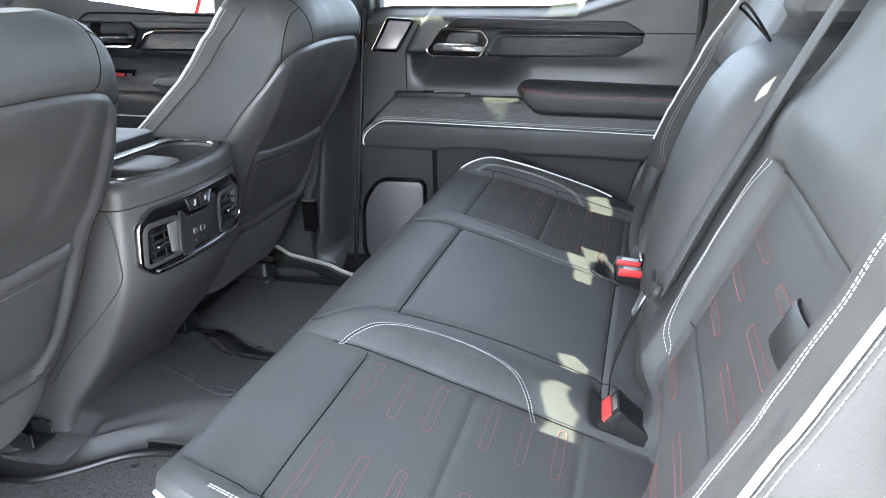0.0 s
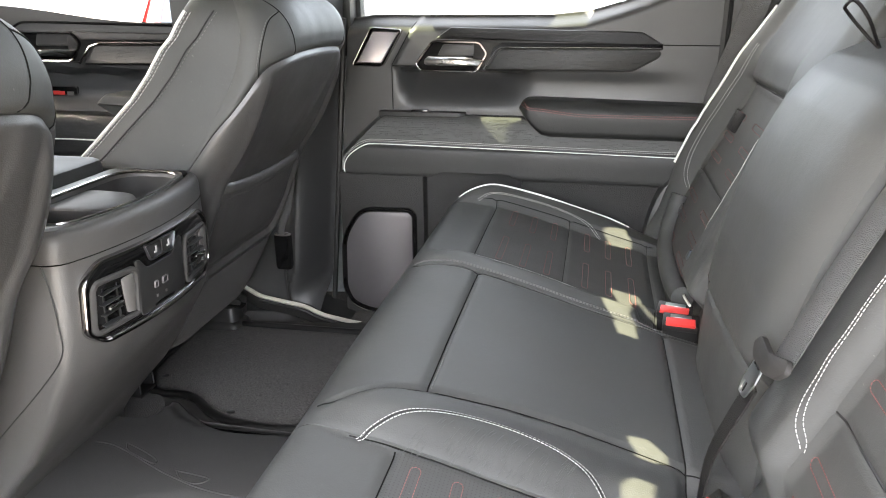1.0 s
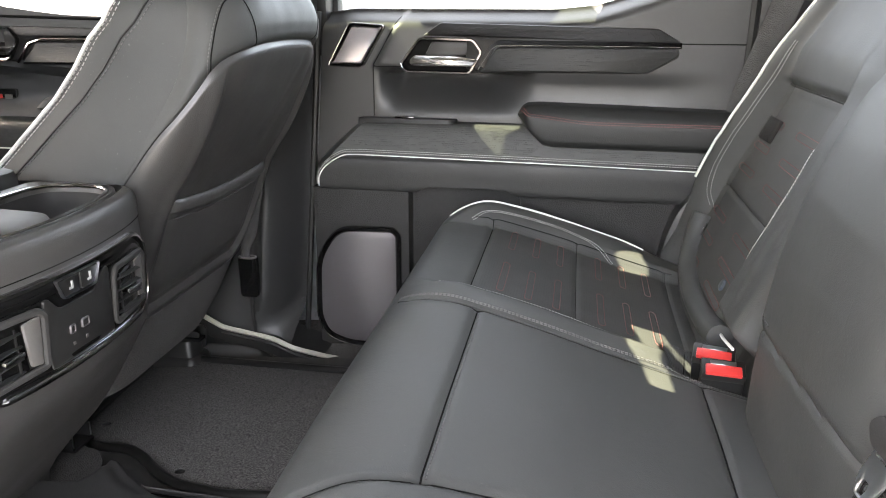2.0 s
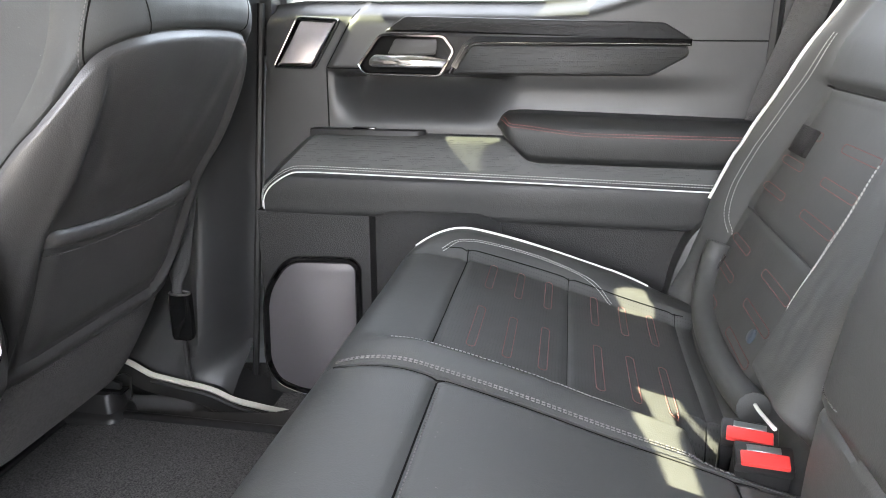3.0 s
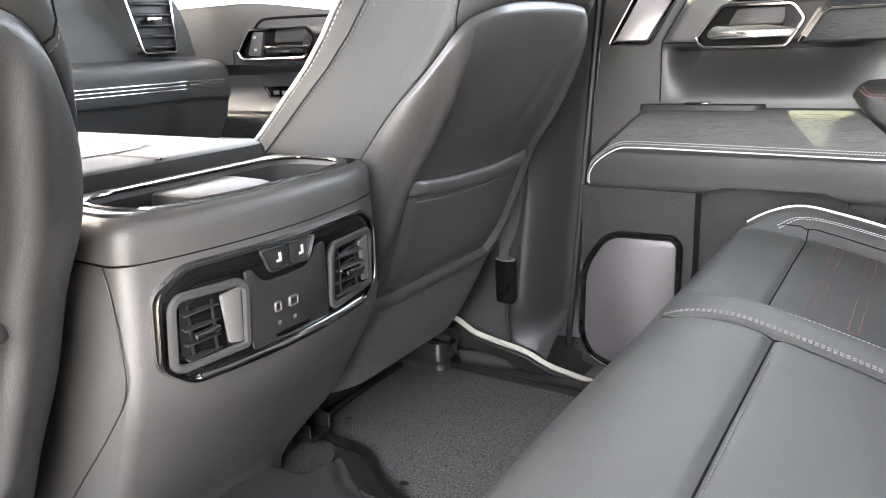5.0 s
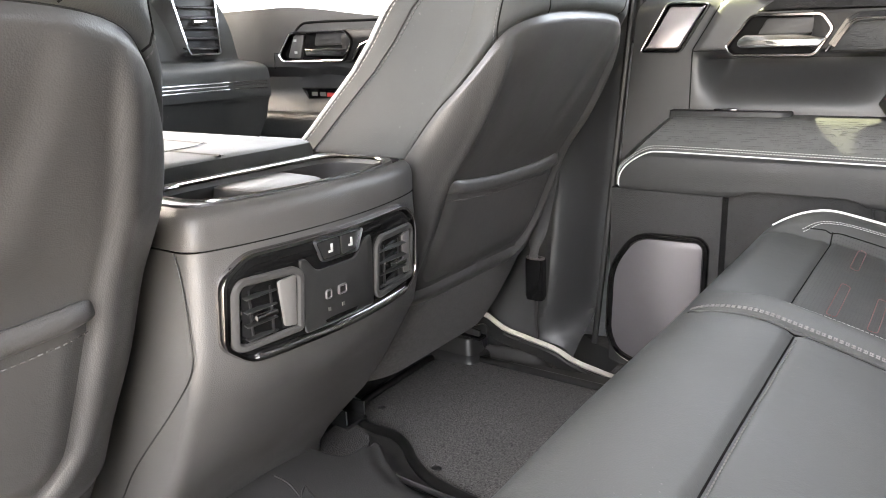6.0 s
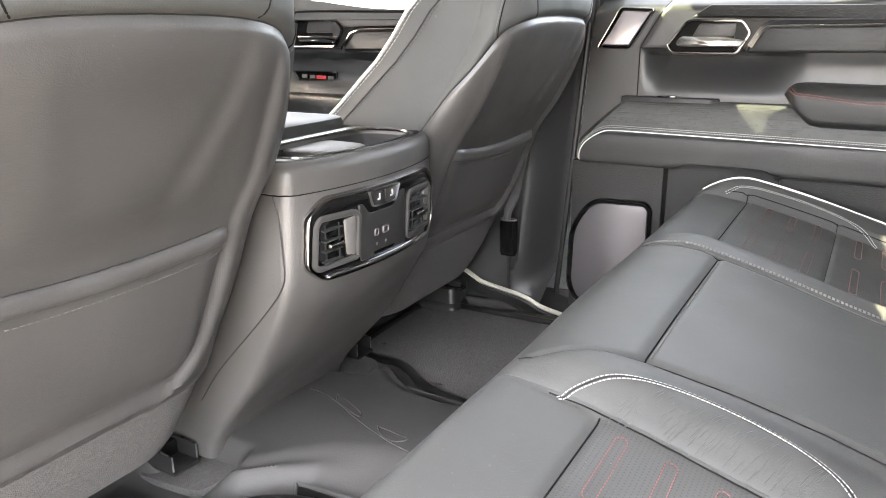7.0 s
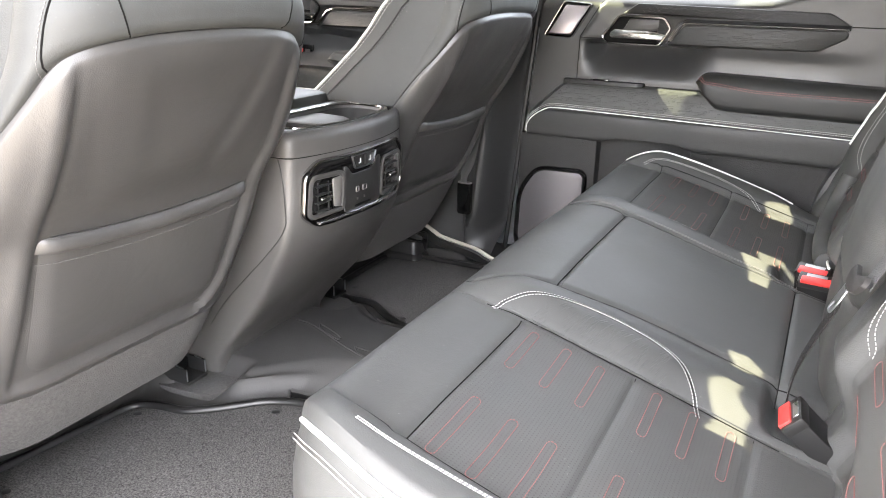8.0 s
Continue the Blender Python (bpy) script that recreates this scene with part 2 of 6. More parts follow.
def tube(pts, r, n=8, bm=None, flat=None):
    """A tube along a line; flat=(wide, thick, up) makes a band."""
    pts = [Vector(p) for p in pts]
    rings, side = [], None
    for i, p in enumerate(pts):
        t = (pts[min(i + 1, len(pts) - 1)] - pts[max(i - 1, 0)]).normalized()
        if flat:
            up = Vector(flat[2])
            side = t.cross(up).normalized()
            nor = side.cross(t)
            w, h = flat[0] / 2, flat[1] / 2
            rings.append([p + side * a * w + nor * b * h for a, b in ((-1, -.5), (-.96, -1), (.96, -1), (1, -.5), (1, .5), (.96, 1), (-.96, 1), (-1, .5))])
            continue
        if side is None:
            side = t.orthogonal().normalized()
        side = (side - t * side.dot(t)).normalized()
        nor = t.cross(side)
        rings.append([p + (side * math.cos(a) + nor * math.sin(a)) * r for a in (2 * math.pi * k / n for k in range(n))])
    return loft(rings, bm=bm)


def dashes(lines, length=0.0055, gap=0.0028, r=0.0009):
    """Stitches along lines, one mesh."""
    bm = bmesh.new()
    for pts in lines:
        q = resample(pts, length + gap)
        for a, b in zip(q, q[1:]):
            e = a.lerp(b, length / (length + gap))
            tube([a, a.lerp(e, 0.25), a.lerp(e, 0.75), e], r, 5, bm)
    return bm


def round_poly(pts, r, n=4):
    out, k = [], len(pts)
    for i in range(k):
        p = Vector(pts[i][:2])
        a, b = Vector(pts[i - 1][:2]) - p, Vector(pts[(i + 1) % k][:2]) - p
        rr = pts[i][2] if len(pts[i]) > 2 else r
        c = min(rr, a.length * 0.45, b.length * 0.45)
        a, b = p + a.normalized() * c, p + b.normalized() * c
        for j in range(n + 1):
            t = j / n
            out.append(((1 - t) ** 2 * a + 2 * t * (1 - t) * p + t * t * b).to_tuple())
    return out


def plate(poly, put, d0, d1, bevel=0.002):
    """A prism: outline in two dimensions, put(a, b, d) gives the place, from depth d0 (back) to d1 (front) with a rolled front edge."""
    steps = [(d0, 0.0), (d1 - math.copysign(bevel, d1 - d0), 0.0), (d1 - math.copysign(bevel * 0.3, d1 - d0), bevel * 0.3), (d1, bevel)]
    rings = [[put(a, b, d) for a, b in (shrunk(poly, k) if k else poly)] for d, k in steps]
    bm = loft(rings, caps=False)
    bm.verts.ensure_lookup_table()
    n = len(poly)
    for tri in geometry.tessellate_polygon([[Vector((a, b, 0)) for a, b in poly]]):
        for base in (0, n * (len(rings) - 1)):
            bm.faces.new([bm.verts[base + i] for i in tri])
    return bm


def frame_ring(outer, inner, put, d0, d1, bevel=0.002):
    """A ring between two outlines with as many points each."""
    bm = bmesh.new()
    mid = [((a[0] + b[0]) / 2, (a[1] + b[1]) / 2) for a, b in zip(outer, inner)]
    loops = [(outer, d0), (outer, lerp(d0, d1, 0.7)), ([(lerp(a[0], b[0], .25), lerp(a[1], b[1], .25)) for a, b in zip(outer, inner)], d1),
             ([(lerp(a[0], b[0], .75), lerp(a[1], b[1], .75)) for a, b in zip(outer, inner)], d1), (inner, lerp(d0, d1, 0.7)), (inner, d0)]
    rows = [[bm.verts.new(put(p[0], p[1], d)) for p in l] for l, d in loops]
    n = len(outer)
    for k in range(len(rows)):
        a, b = rows[k], rows[(k + 1) % len(rows)]
        for i in range(n):
            bm.faces.new((a[i], a[(i + 1) % n], b[(i + 1) % n], b[i]))
    return bm


def scaled(poly, k, dx=0, dy=0):
    cx, cy = sum(p[0] for p in poly) / len(poly), sum(p[1] for p in poly) / len(poly)
    return [(cx + (p[0] - cx) * k + dx, cy + (p[1] - cy) * k + dy) for p in poly]


def shrunk(poly, d):
    """The outline moved inwards by d."""
    area = sum(poly[i - 1][0] * poly[i][1] - poly[i][0] * poly[i - 1][1] for i in range(len(poly)))
    sgn, out = (1 if area > 0 else -1), []
    for i in range(len(poly)):
        a, b, e = Vector(poly[i - 1]), Vector(poly[i]), Vector(poly[(i + 1) % len(poly)])
        t = (b - a).normalized() + (e - b).normalized()
        t = t.normalized() if t.length > 1e-6 else Vector((1, 0))
        out.append(Vector((b.x - t.y * sgn * d, b.y + t.x * sgn * d)))
    k = len(out)
    for _ in range(4):          # corners that would cross fold into one point
        bad = [(out[(i + 1) % k] - out[i]).dot(Vector(poly[(i + 1) % k]) - Vector(poly[i])) < 0 for i in range(k)]
        if not any(bad):
            break
        for i in range(k):
            if bad[i]:
                mid = (out[i] + out[(i + 1) % k]) / 2
                out[i], out[(i + 1) % k] = mid.copy(), mid.copy()
    return [p.to_tuple() for p in out]


def box(x0, x1, y0, y1, z0, z1, bevel=0.004, seg=2):
    bm = bmesh.new()
    bmesh.ops.create_cube(bm, size=1)
    for v in bm.verts:
        v.co = Vector((lerp(x0, x1, v.co.x + .5), lerp(y0, y1, v.co.y + .5), lerp(z0, z1, v.co.z + .5)))
    if bevel:
        bmesh.ops.bevel(bm, geom=bm.edges[:], offset=bevel, segments=seg, affect="EDGES", profile=0.6)
    return bm


def turned(bm, m):
    bmesh.ops.transform(bm, matrix=m, verts=bm.verts[:])
    return bm


def merge(*parts):
    bm = bmesh.new()
    for b in parts:
        me = bpy.data.meshes.new("join")
        b.to_mesh(me)
        b.free()
        bm.from_mesh(me)
        bpy.data.meshes.remove(me)
    return bm


def span(a, b, step):
    n = max(1, int(round((b - a) / step)))
    return [lerp(a, b, i / n) for i in range(n + 1)]


def XZ(x, z, y):
    return Vector((x, y, z))


def XY(x, y, z):
    return Vector((x, y, z))


# ---------------------------------------------------------------- cabin shell
def floor_z(x):
    return 0.08 * max(x, -0.38)


structure("floor", sheet(lambda x, y: (x, y, floor_z(x) - 0.022 - 0.04 * smooth(-0.45, -0.7, x)), span(-1.6, 1.12, 0.08), span(-0.84, 0.9, 0.29)), CARPET,
          "dark carpet on the cabin floor")
structure("underbody", box(-1.7, 1.3, -0.90, 0.98, -0.2, -0.10), PAINT_BODY, "grey painted underbody of the truck")


def wall_box(name, label, mat, *dims, bevel=0.012):
    return structure(name, box(*dims, bevel), mat, label)


# far side
wall_box("body_side_far", "grey painted body side behind the far doors", PAINT_BODY, -1.6, 1.22, 0.90, 0.98, -0.12, 0.66)
wall_box("roof_rail_far", "dark headliner over the far doors", HEADLINER, -1.6, 1.2, 0.83, 0.95, 1.15, 1.30)
wall_box("pillar_upper_far", "black upper pillar between the far doors", PLASTIC_BLACK, -0.10, 0.055, 0.83, 0.95, 0.62, 1.20)
wall_box("pillar_rear_far", "dark trim of the rear pillar", PLASTIC_BLACK, 0.901, 1.22, 0.822, 0.96, 0.0, 1.26, bevel=0.012)
# near side, its rear door open
wall_box("sill_near", "black sill of the open rear doorway", PLASTIC, -0.02, 0.95, -0.90, -0.76, -0.12, -0.03)
wall_box("pillar_near", "black pillar beside the open doorway", PLASTIC, -0.16, -0.01, -0.92, -0.80, -0.12, 1.26)
wall_box("front_door_near", "closed near front door, dark trim", PLASTIC_SOFT, -1.6, -0.16, -0.95, -0.82, -0.12, 0.70)
wall_box("pillar_rear_near", "dark trim of the near rear pillar", PLASTIC_SOFT, 0.915, 1.22, -0.95, -0.75, -0.1, 1.26)
wall_box("roof_rail_near", "dark headliner over the near doors", HEADLINER, -1.6, 1.2, -0.95, -0.80, 1.22, 1.30)
# the open near rear door stands out from its hinges
wall_box("door_near_open", "near rear door standing open, dark trim", PLASTIC_SOFT, -0.13, -0.02, -1.78, -0.93, -0.10, 0.72)
structure("window_near_open", sheet(lambda y, z: Vector((-0.07, y, z)), span(-1.755, -0.965, 0.26333), span(0.715, 1.205, 0.16333)), TINT, "dark tinted glass of the open near door")
wall_box("door_frame_near_open_top", "black window frame along the top of the open door", PLASTIC_SOFT, -0.12, -0.03, -1.78, -0.93, 1.20, 1.272)
for y0, y1 in ((-1.78, -1.75), (-0.97, -0.93)):
    wall_box("door_frame_near_open_side", "black upright of the open door's window frame", PLASTIC_SOFT, -0.12, -0.03, y0, y1, 0.715, 1.203)
# rear and front
wall_box("wall_rear", "dark rear wall of the cabin", PLASTIC_SOFT, 1.14, 1.22, -0.9, 0.92, -0.1, 0.86)
wall_box("wall_rear_header", "dark header over the rear window", HEADLINER, 1.08, 1.22, -0.9, 0.92, 1.12, 1.30)
# front glass nearly black, only to hold back light from ahead
SCREEN_DIMMED = glass("windscreen_glass")
SCREEN_DIMMED.node_tree.nodes["Principled BSDF"].inputs["Base Color"].default_value = (0.06, 0.064, 0.065, 1)
structure("windscreen", sheet(lambda v, y: Vector((lerp(-1.66, -1.60, v), y, lerp(0.70, 1.28, v))), span(0, 1, 0.25), span(-0.9, 0.9, 0.3)), SCREEN_DIMMED, "windscreen glass darkened to cut light from the front")
structure("window_near_front", sheet(lambda x, z: Vector((x, -0.885, z)), span(-1.6, -0.16, 0.36), span(0.69, 1.24, 0.275)), SCREEN_DIMMED, "near front door glass darkened to cut light from the front")
structure("window_rear", box(1.16, 1.166, -0.82, 0.84, 0.84, 1.14, 0), TINT, "dark tinted rear window glass")
wall_box("firewall", "dark firewall below the dashboard", PLASTIC_BLACK, -1.7, -1.6, -0.95, 0.98, -0.15, 0.74)
# roof: headliner round an added, unseen mask whose gaps shape the sun patches
ROOF_Z = 1.262
SUN_MASK = (-0.86, 0.32, -0.42, 0.828)
for nm, dims in (("ceiling_rear", (SUN_MASK[1], 1.15, -0.82, 0.82)), ("ceiling_front", (-1.62, SUN_MASK[0], -0.82, 0.82)), ("ceiling_side", (SUN_MASK[0], SUN_MASK[1], -0.82, SUN_MASK[2]))):
    wall_box(nm, "dark grey fabric headliner of the roof", HEADLINER, *dims, 1.26, 1.30, bevel=0.004)


def sunlit_gap(spots):
    """Outline in the roof through which the sun reaches the given places below."""
    out = []
    for x, y, z in spots:
        k = (ROOF_Z - z) / to_sun.z
        out.append(Vector((x + to_sun.x * k, y + to_sun.y * k, 0)))
    return out


# mask gaps, worked back from where the sun patches should fall
GAPS = [sunlit_gap(g) for g in (
    [(0.668, 0.617, 0.258), (0.667, 0.645, 0.272), (0.683, 0.662, 0.278), (0.716, 0.676, 0.270), (0.723, 0.645, 0.260), (0.712, 0.626, 0.250)],
    [(0.672, 0.386, 0.256), (0.724, 0.394, 0.240), (0.732, 0.345, 0.240), (0.720, 0.262, 0.264), (0.703, 0.222, 0.274), (0.714, 0.146, 0.268), (0.686, 0.145, 0.275), (0.674, 0.208, 0.279), (0.687, 0.330, 0.254)],
    [(0.693, -0.131, 0.273), (0.715, -0.124, 0.268), (0.735, -0.144, 0.262), (0.720, -0.166, 0.265), (0.699, -0.165, 0.271)],
    [(0.689, -0.220, 0.277), (0.698, -0.209, 0.275), (0.717, -0.209, 0.269), (0.721, -0.243, 0.263), (0.734, -0.253, 0.253), (0.727, -0.270, 0.246), (0.734, -0.297, 0.240), (0.687, -0.304, 0.253), (0.694, -0.268, 0.256), (0.686, -0.250, 0.269)],
    [(0.930, -0.147, 0.680), (0.922, -0.160, 0.660), (0.912, -0.156, 0.648), (0.918, -0.149, 0.668)],
    [(0.330, 0.835, 0.484), (0.480, 0.835, 0.490), (0.466, 0.784, 0.487), (0.430, 0.766, 0.440), (0.330, 0.766, 0.440)],
    [(0.516, 0.820, 0.690), (0.550, 0.868, 0.710), (0.640, 0.868, 0.715), (0.605, 0.815, 0.690)])]
rim = [Vector((x, y, 0)) for x, y in ((SUN_MASK[0], SUN_MASK[2]), (SUN_MASK[1], SUN_MASK[2]), (SUN_MASK[1], SUN_MASK[3]), (SUN_MASK[0], SUN_MASK[3]))]
bm = bmesh.new()
flat = [p for loop in [rim] + GAPS for p in loop]
corners = [bm.verts.new((p.x, p.y, ROOF_Z)) for p in flat]
for tri in geometry.tessellate_polygon([rim] + GAPS):
    bm.faces.new([corners[i] for i in tri])
structure("roof_sun_mask", bm, HEADLINER, "unseen roof mask with gaps cut to shape the sun patches")
# added filter: weakens the sun that falls on the far door
DOOR_FILTER = bpy.data.materials.new("door_sun_filter")
DOOR_FILTER.use_nodes = True
clear = DOOR_FILTER.node_tree.nodes.new("ShaderNodeBsdfTransparent")
clear.inputs[0].default_value = (0.46, 0.49, 0.44, 1)
DOOR_FILTER.node_tree.links.new(clear.outputs[0], DOOR_FILTER.node_tree.nodes["Material Output"].inputs["Surface"])
# second added filter: greens and weakens the sun patches on the seats
PATCH_FILTER = DOOR_FILTER.copy()
PATCH_FILTER.name = "green_sun_filter"
PATCH_FILTER.node_tree.nodes["Transparent BSDF"].inputs[0].default_value = (0.52, 0.55, 0.47, 1)
structure("sun_patch_filter", sheet(lambda x, y: Vector((x, y, 1.274)), span(SUN_MASK[0], SUN_MASK[1], 0.295), span(SUN_MASK[2], 0.698, 0.2236)), PATCH_FILTER, "unseen green filter that dims the sun patches")
structure("roof_edge_filter", box(-0.85, -0.02, 0.70, 0.826, 1.272, 1.276, 0), DOOR_FILTER, "unseen filter that dims the sun on the door")


# ---------------------------------------------------------------- floor liner with carpet inserts
HOLES = ((-0.254, 0.594), (-0.022, 0.222), (-0.251, -0.324), (-0.02, -0.22), (-0.245, 0.355), (-0.25, -0.57))


WALL = [(-0.42, 0.262), (-0.215, 0.258), (-0.16, 0.252), (-0.115, 0.232), (-0.075, 0.198), (-0.02, 0.166), (0.06, 0.148), (0.5, 0.14)]


def liner_z(x, y):
    a = abs(y)
    w = interp(WALL, x) + (-0.012 if y < 0 else 0.035 * smooth(-0.15, -0.20, x))
    hump = 0.046 * smooth(w + 0.012, w - 0.070, a) + 0.014 * smooth(0.16, 0.02, a)
    lip = 0.013 * math.exp(-((a - w + 0.030) / 0.010) ** 2) * smooth(0.05, -0.10, x)
    pocket = smooth(-0.29, -0.255, x) * smooth(-0.125, -0.165, x) * smooth(0.130, 0.165, a) * smooth(0.262, 0.228, a - (0.035 if y > 0 else 0))
    side = smooth(0.650, 0.674, a) * lerp(0.020, -0.034, smooth(-0.12, 0.0, x))
    front = 0.035 * smooth(-0.315, -0.36, x) * smooth(0.2, 0.3, a)
    return floor_z(x) - 0.002 + (hump + lip) * (1 - 0.8 * pocket) + side + front


liner = thing("floor_liner", (0, 0, 0), "black moulded rubber floor liner with charcoal carpet inserts", "floor mat")
part("tray", sheet(lambda x, y: (x, y, liner_z(x, y)), span(-0.42, 0.50, 0.005), span(-0.676, 0.676, 0.004)), RUBBER, liner)


def insert_outline(s):
    far = [(-0.292, 0.585, .02), (-0.268, 0.622, .025), (0.08, 0.575, .05), (0.38, 0.54, .02), (0.38, 0.190, .02), (0.09, 0.172, .03), (-0.005, 0.192, .03), (-0.06, 0.222, .04), (-0.105, 0.262, .04),
           (-0.15, 0.285, .05), (-0.215, 0.285, .05), (-0.285, 0.33, .05)]
    near = [(-0.310, -0.56, .03), (-0.30, -0.645, .03), (0.38, -0.635, .02), (0.38, -0.205, .02), (0.005, -0.185, .04), (-0.055, -0.205, .04), (-0.11, -0.255, .05),
            (-0.17, -0.295, .05), (-0.225, -0.295, .05), (-0.275, -0.31, .04)]
    return round_poly(far if s > 0 else near, 0.03, 5)


for s in (1, -1):
    out = insert_outline(s)
    part("carpet_insert", plate(out, lambda x, y, d: Vector((x, y, floor_z(x) + d)), -0.006, 0.006, 0.002), CARPET, liner, "charcoal carpet insert")
    ring = [Vector((x, y, floor_z(x) + 0.008)) for x, y in shrunk(out, -0.006)]
    ring.append(ring[0])
    part("rim", tube(ring, 0.0085, 10), RUBBER_RIM, liner)
    part("carpet_patch", plate(round_poly([(-0.30, s * 0.135), (-0.165, s * 0.135), (-0.150, s * 0.18), (-0.165, s * 0.232), (-0.20, 0.268 if s > 0 else -0.236), (-0.30, 0.275 if s > 0 else -0.238)], 0.014, 3), lambda x, y, d: Vector((x, y, floor_z(x) + d)), 0.0, 0.0125, 0.001), FELT, liner, "grey carpet under the seat rail")
for x, y in HOLES:
    ring = [(x + 0.009 * math.cos(a), y + 0.007 * math.sin(a)) for a in (2 * math.pi * k / 12 for k in range(12))]
    part("grommet", plate(ring, lambda a, b, d: Vector((a, b, floor_z(a) + d)), 0.0, 0.0072, 0.001), PLASTIC_BLACK, liner, "small black mat grommet")
for pts in ([(-0.172, 0.034), (-0.135, 0.028), (-0.085, 0.006), (-0.035, -0.020), (0.02, -0.045), (0.10, -0.070), (0.22, -0.080)],
            [(-0.110, 0.034), (-0.070, 0.016), (-0.031, -0.006), (-0.026, -0.018), (-0.060, -0.004), (-0.095, 0.014), (-0.110, 0.034)],
            [(0.022, -0.032), (0.055, -0.038), (0.086, -0.046), (0.070, -0.058), (0.040, -0.050), (0.022, -0.032)]):
    part("moulded_line", tube([Vector((p.x, p.y, liner_z(p.x, p.y) + 0.0003)) for p in resample(spline([(a, b, 0) for a, b in pts], 5), 0.006)], 0.0015, 6), RUBBER, liner)
# long pockets on both tunnel flanks: raised rims round a black sheet
for s in (1, -1):
    o = round_poly([(-0.048, s * 0.150), (0.30, s * 0.138), (0.30, s * 0.165), (-0.030, s * 0.176)], 0.010, 5)
    def flank_at(x, y, d):
        return Vector((x, y, liner_z(x, y) + d))
    part("pocket_rim", frame_ring(o, shrunk(o, 0.005), flank_at, -0.004, 0.0045, 0.001), RUBBER, liner)
    # flat black sheet gives the pocket its shade by colour, without depth
    part("pocket_shade", plate(shrunk(o, 0.004), flank_at, -0.006, 0.0012, 0.0004), MATT_BLACK, liner)


# ---------------------------------------------------------------- centre console
def rear_x(z):
    return interp([(0.02, -0.205), (0.05, -0.188), (0.10, -0.145), (0.15, -0.10), (0.20, -0.066), (0.26, -0.032), (0.30, -0.010), (0.325, -0.003), (0.347, 0.000), (0.41, 0.003), (0.455, 0.003), (0.478, 0.003), (0.486, 0.001), (0.491, -0.003), (0.494, -0.009)], z)


def bow(z):
    """How far the middle of the console's rear face stands out."""
    return 0.029 * smooth(0.16, 0.33, z)


def console_ring(z, w, r=0.03):
    xr, b = rear_x(z), bow(z)
    arc = [(xr + b * (1 - (y / w) ** 2), y, 0.02) for y in (-0.75 * w, -0.5 * w, -0.25 * w, 0.0, 0.25 * w, 0.5 * w, 0.75 * w)]
    return [Vector((x, y, z)) for x, y in round_poly([(-0.72, -w), (xr - 0.002, -w, r)] + arc + [(xr - 0.002, w, r), (-0.72, w)], 0.02, 6)]


console = thing("centre_console", (-0.3, 0, 0), "dark grey centre console with cup tray, rear vents and chrome trim", "console")
part("body", loft([console_ring(z, w, r) for z, w, r in ((0.0, .165, .03), (0.03, .165, .03), (0.06, .166, .03), (0.10, .168, .025), (0.15, .172, .018), (0.20, .176, .016), (0.26, .180, .015), (0.30, .182, .015),
                                                        (0.33, .181, .016), (0.36, .179, .018), (0.40, .177, .020), (0.43, .176, .022), (0.4525, .175, .024))], caps=False), PLASTIC, console)
for sd in (-1, 1):
    part("side_seam", tube(spline([(-0.020, sd * 0.1765, 0.452), (-0.013, sd * 0.1775, 0.425), (-0.008, sd * 0.1795, 0.375), (-0.010, sd * 0.1818, 0.335), (-0.052, sd * 0.1815, 0.282), (-0.155, sd * 0.1755, 0.177), (-0.21, sd * 0.170, 0.11)], 6), 0.0009, 6), PLASTIC_BLACK, console)
part("upper_band", loft([console_ring(z, w, r) for z, w, r in ((0.4535, .1735, .024), (0.4550, .176, .026), (0.466, .176, .030), (0.478, .1758, .034), (0.486, .1740, .036), (0.491, .1705, .036), (0.4935, .165, .034))], caps=False), PLASTIC, console)
part("band_gap", loft([console_ring(z, w, .024) for z, w in ((0.4520, .1735), (0.4525, .1761), (0.4533, .1761), (0.4538, .1735))], caps=False), MATT_BLACK, console)
tray_in = round_poly([(-0.112, -0.140), (-0.016, -0.140, .05), (0.004, -0.07, .03), (0.010, 0.0, .03), (0.004, 0.07, .03), (-0.016, 0.140, .05), (-0.112, 0.140)], 0.045, 6)
deck_o = round_poly([(-0.155, -0.166), (-0.012, -0.166, .036), (0.0125, -0.085, .03), (0.021, 0.0, .03), (0.0125, 0.085, .03), (-0.012, 0.166, .036), (-0.155, 0.166)], 0.004, 6)
part("tray_deck", frame_ring(deck_o, tray_in, XY, 0.432, 0.4945, 0.004), PLASTIC, console)
part("cup_tray", plate(shrunk(tray_in, -0.002), XY, 0.405, 0.424, 0.001), PLASTIC_BLACK, console, "black cup tray")
part("tray_wall", loft([[XY(x, y, z) for x, y in shrunk(tray_in, k)] for z, k in ((0.420, 0.006), (0.440, 0.003), (0.488, 0.0006))], caps=False), SATIN_GREY, console)
part("chrome_rim", tube([XY(x, y, 0.4950) for x, y in shrunk(tray_in, -0.004) + shrunk(tray_in, -0.004)[:1]], 0.0024, 8), CHROME_SOFT, console, "polished tray rim")
part("tray_divider", plate(round_poly([(-0.114, -0.062), (-0.034, -0.056), (-0.008, -0.036), (-0.004, 0.0), (-0.012, 0.022), (-0.036, 0.046), (-0.114, 0.052)], 0.018, 5), XY, 0.415, 0.4885, 0.006), SATIN_GREY, console)
part("tray_lip", plate(round_poly([(-0.010, -0.012), (0.006, -0.010), (-0.002, 0.100), (-0.016, 0.100)], 0.005, 3), XY, 0.460, 0.4865, 0.003), SCREEN, console)
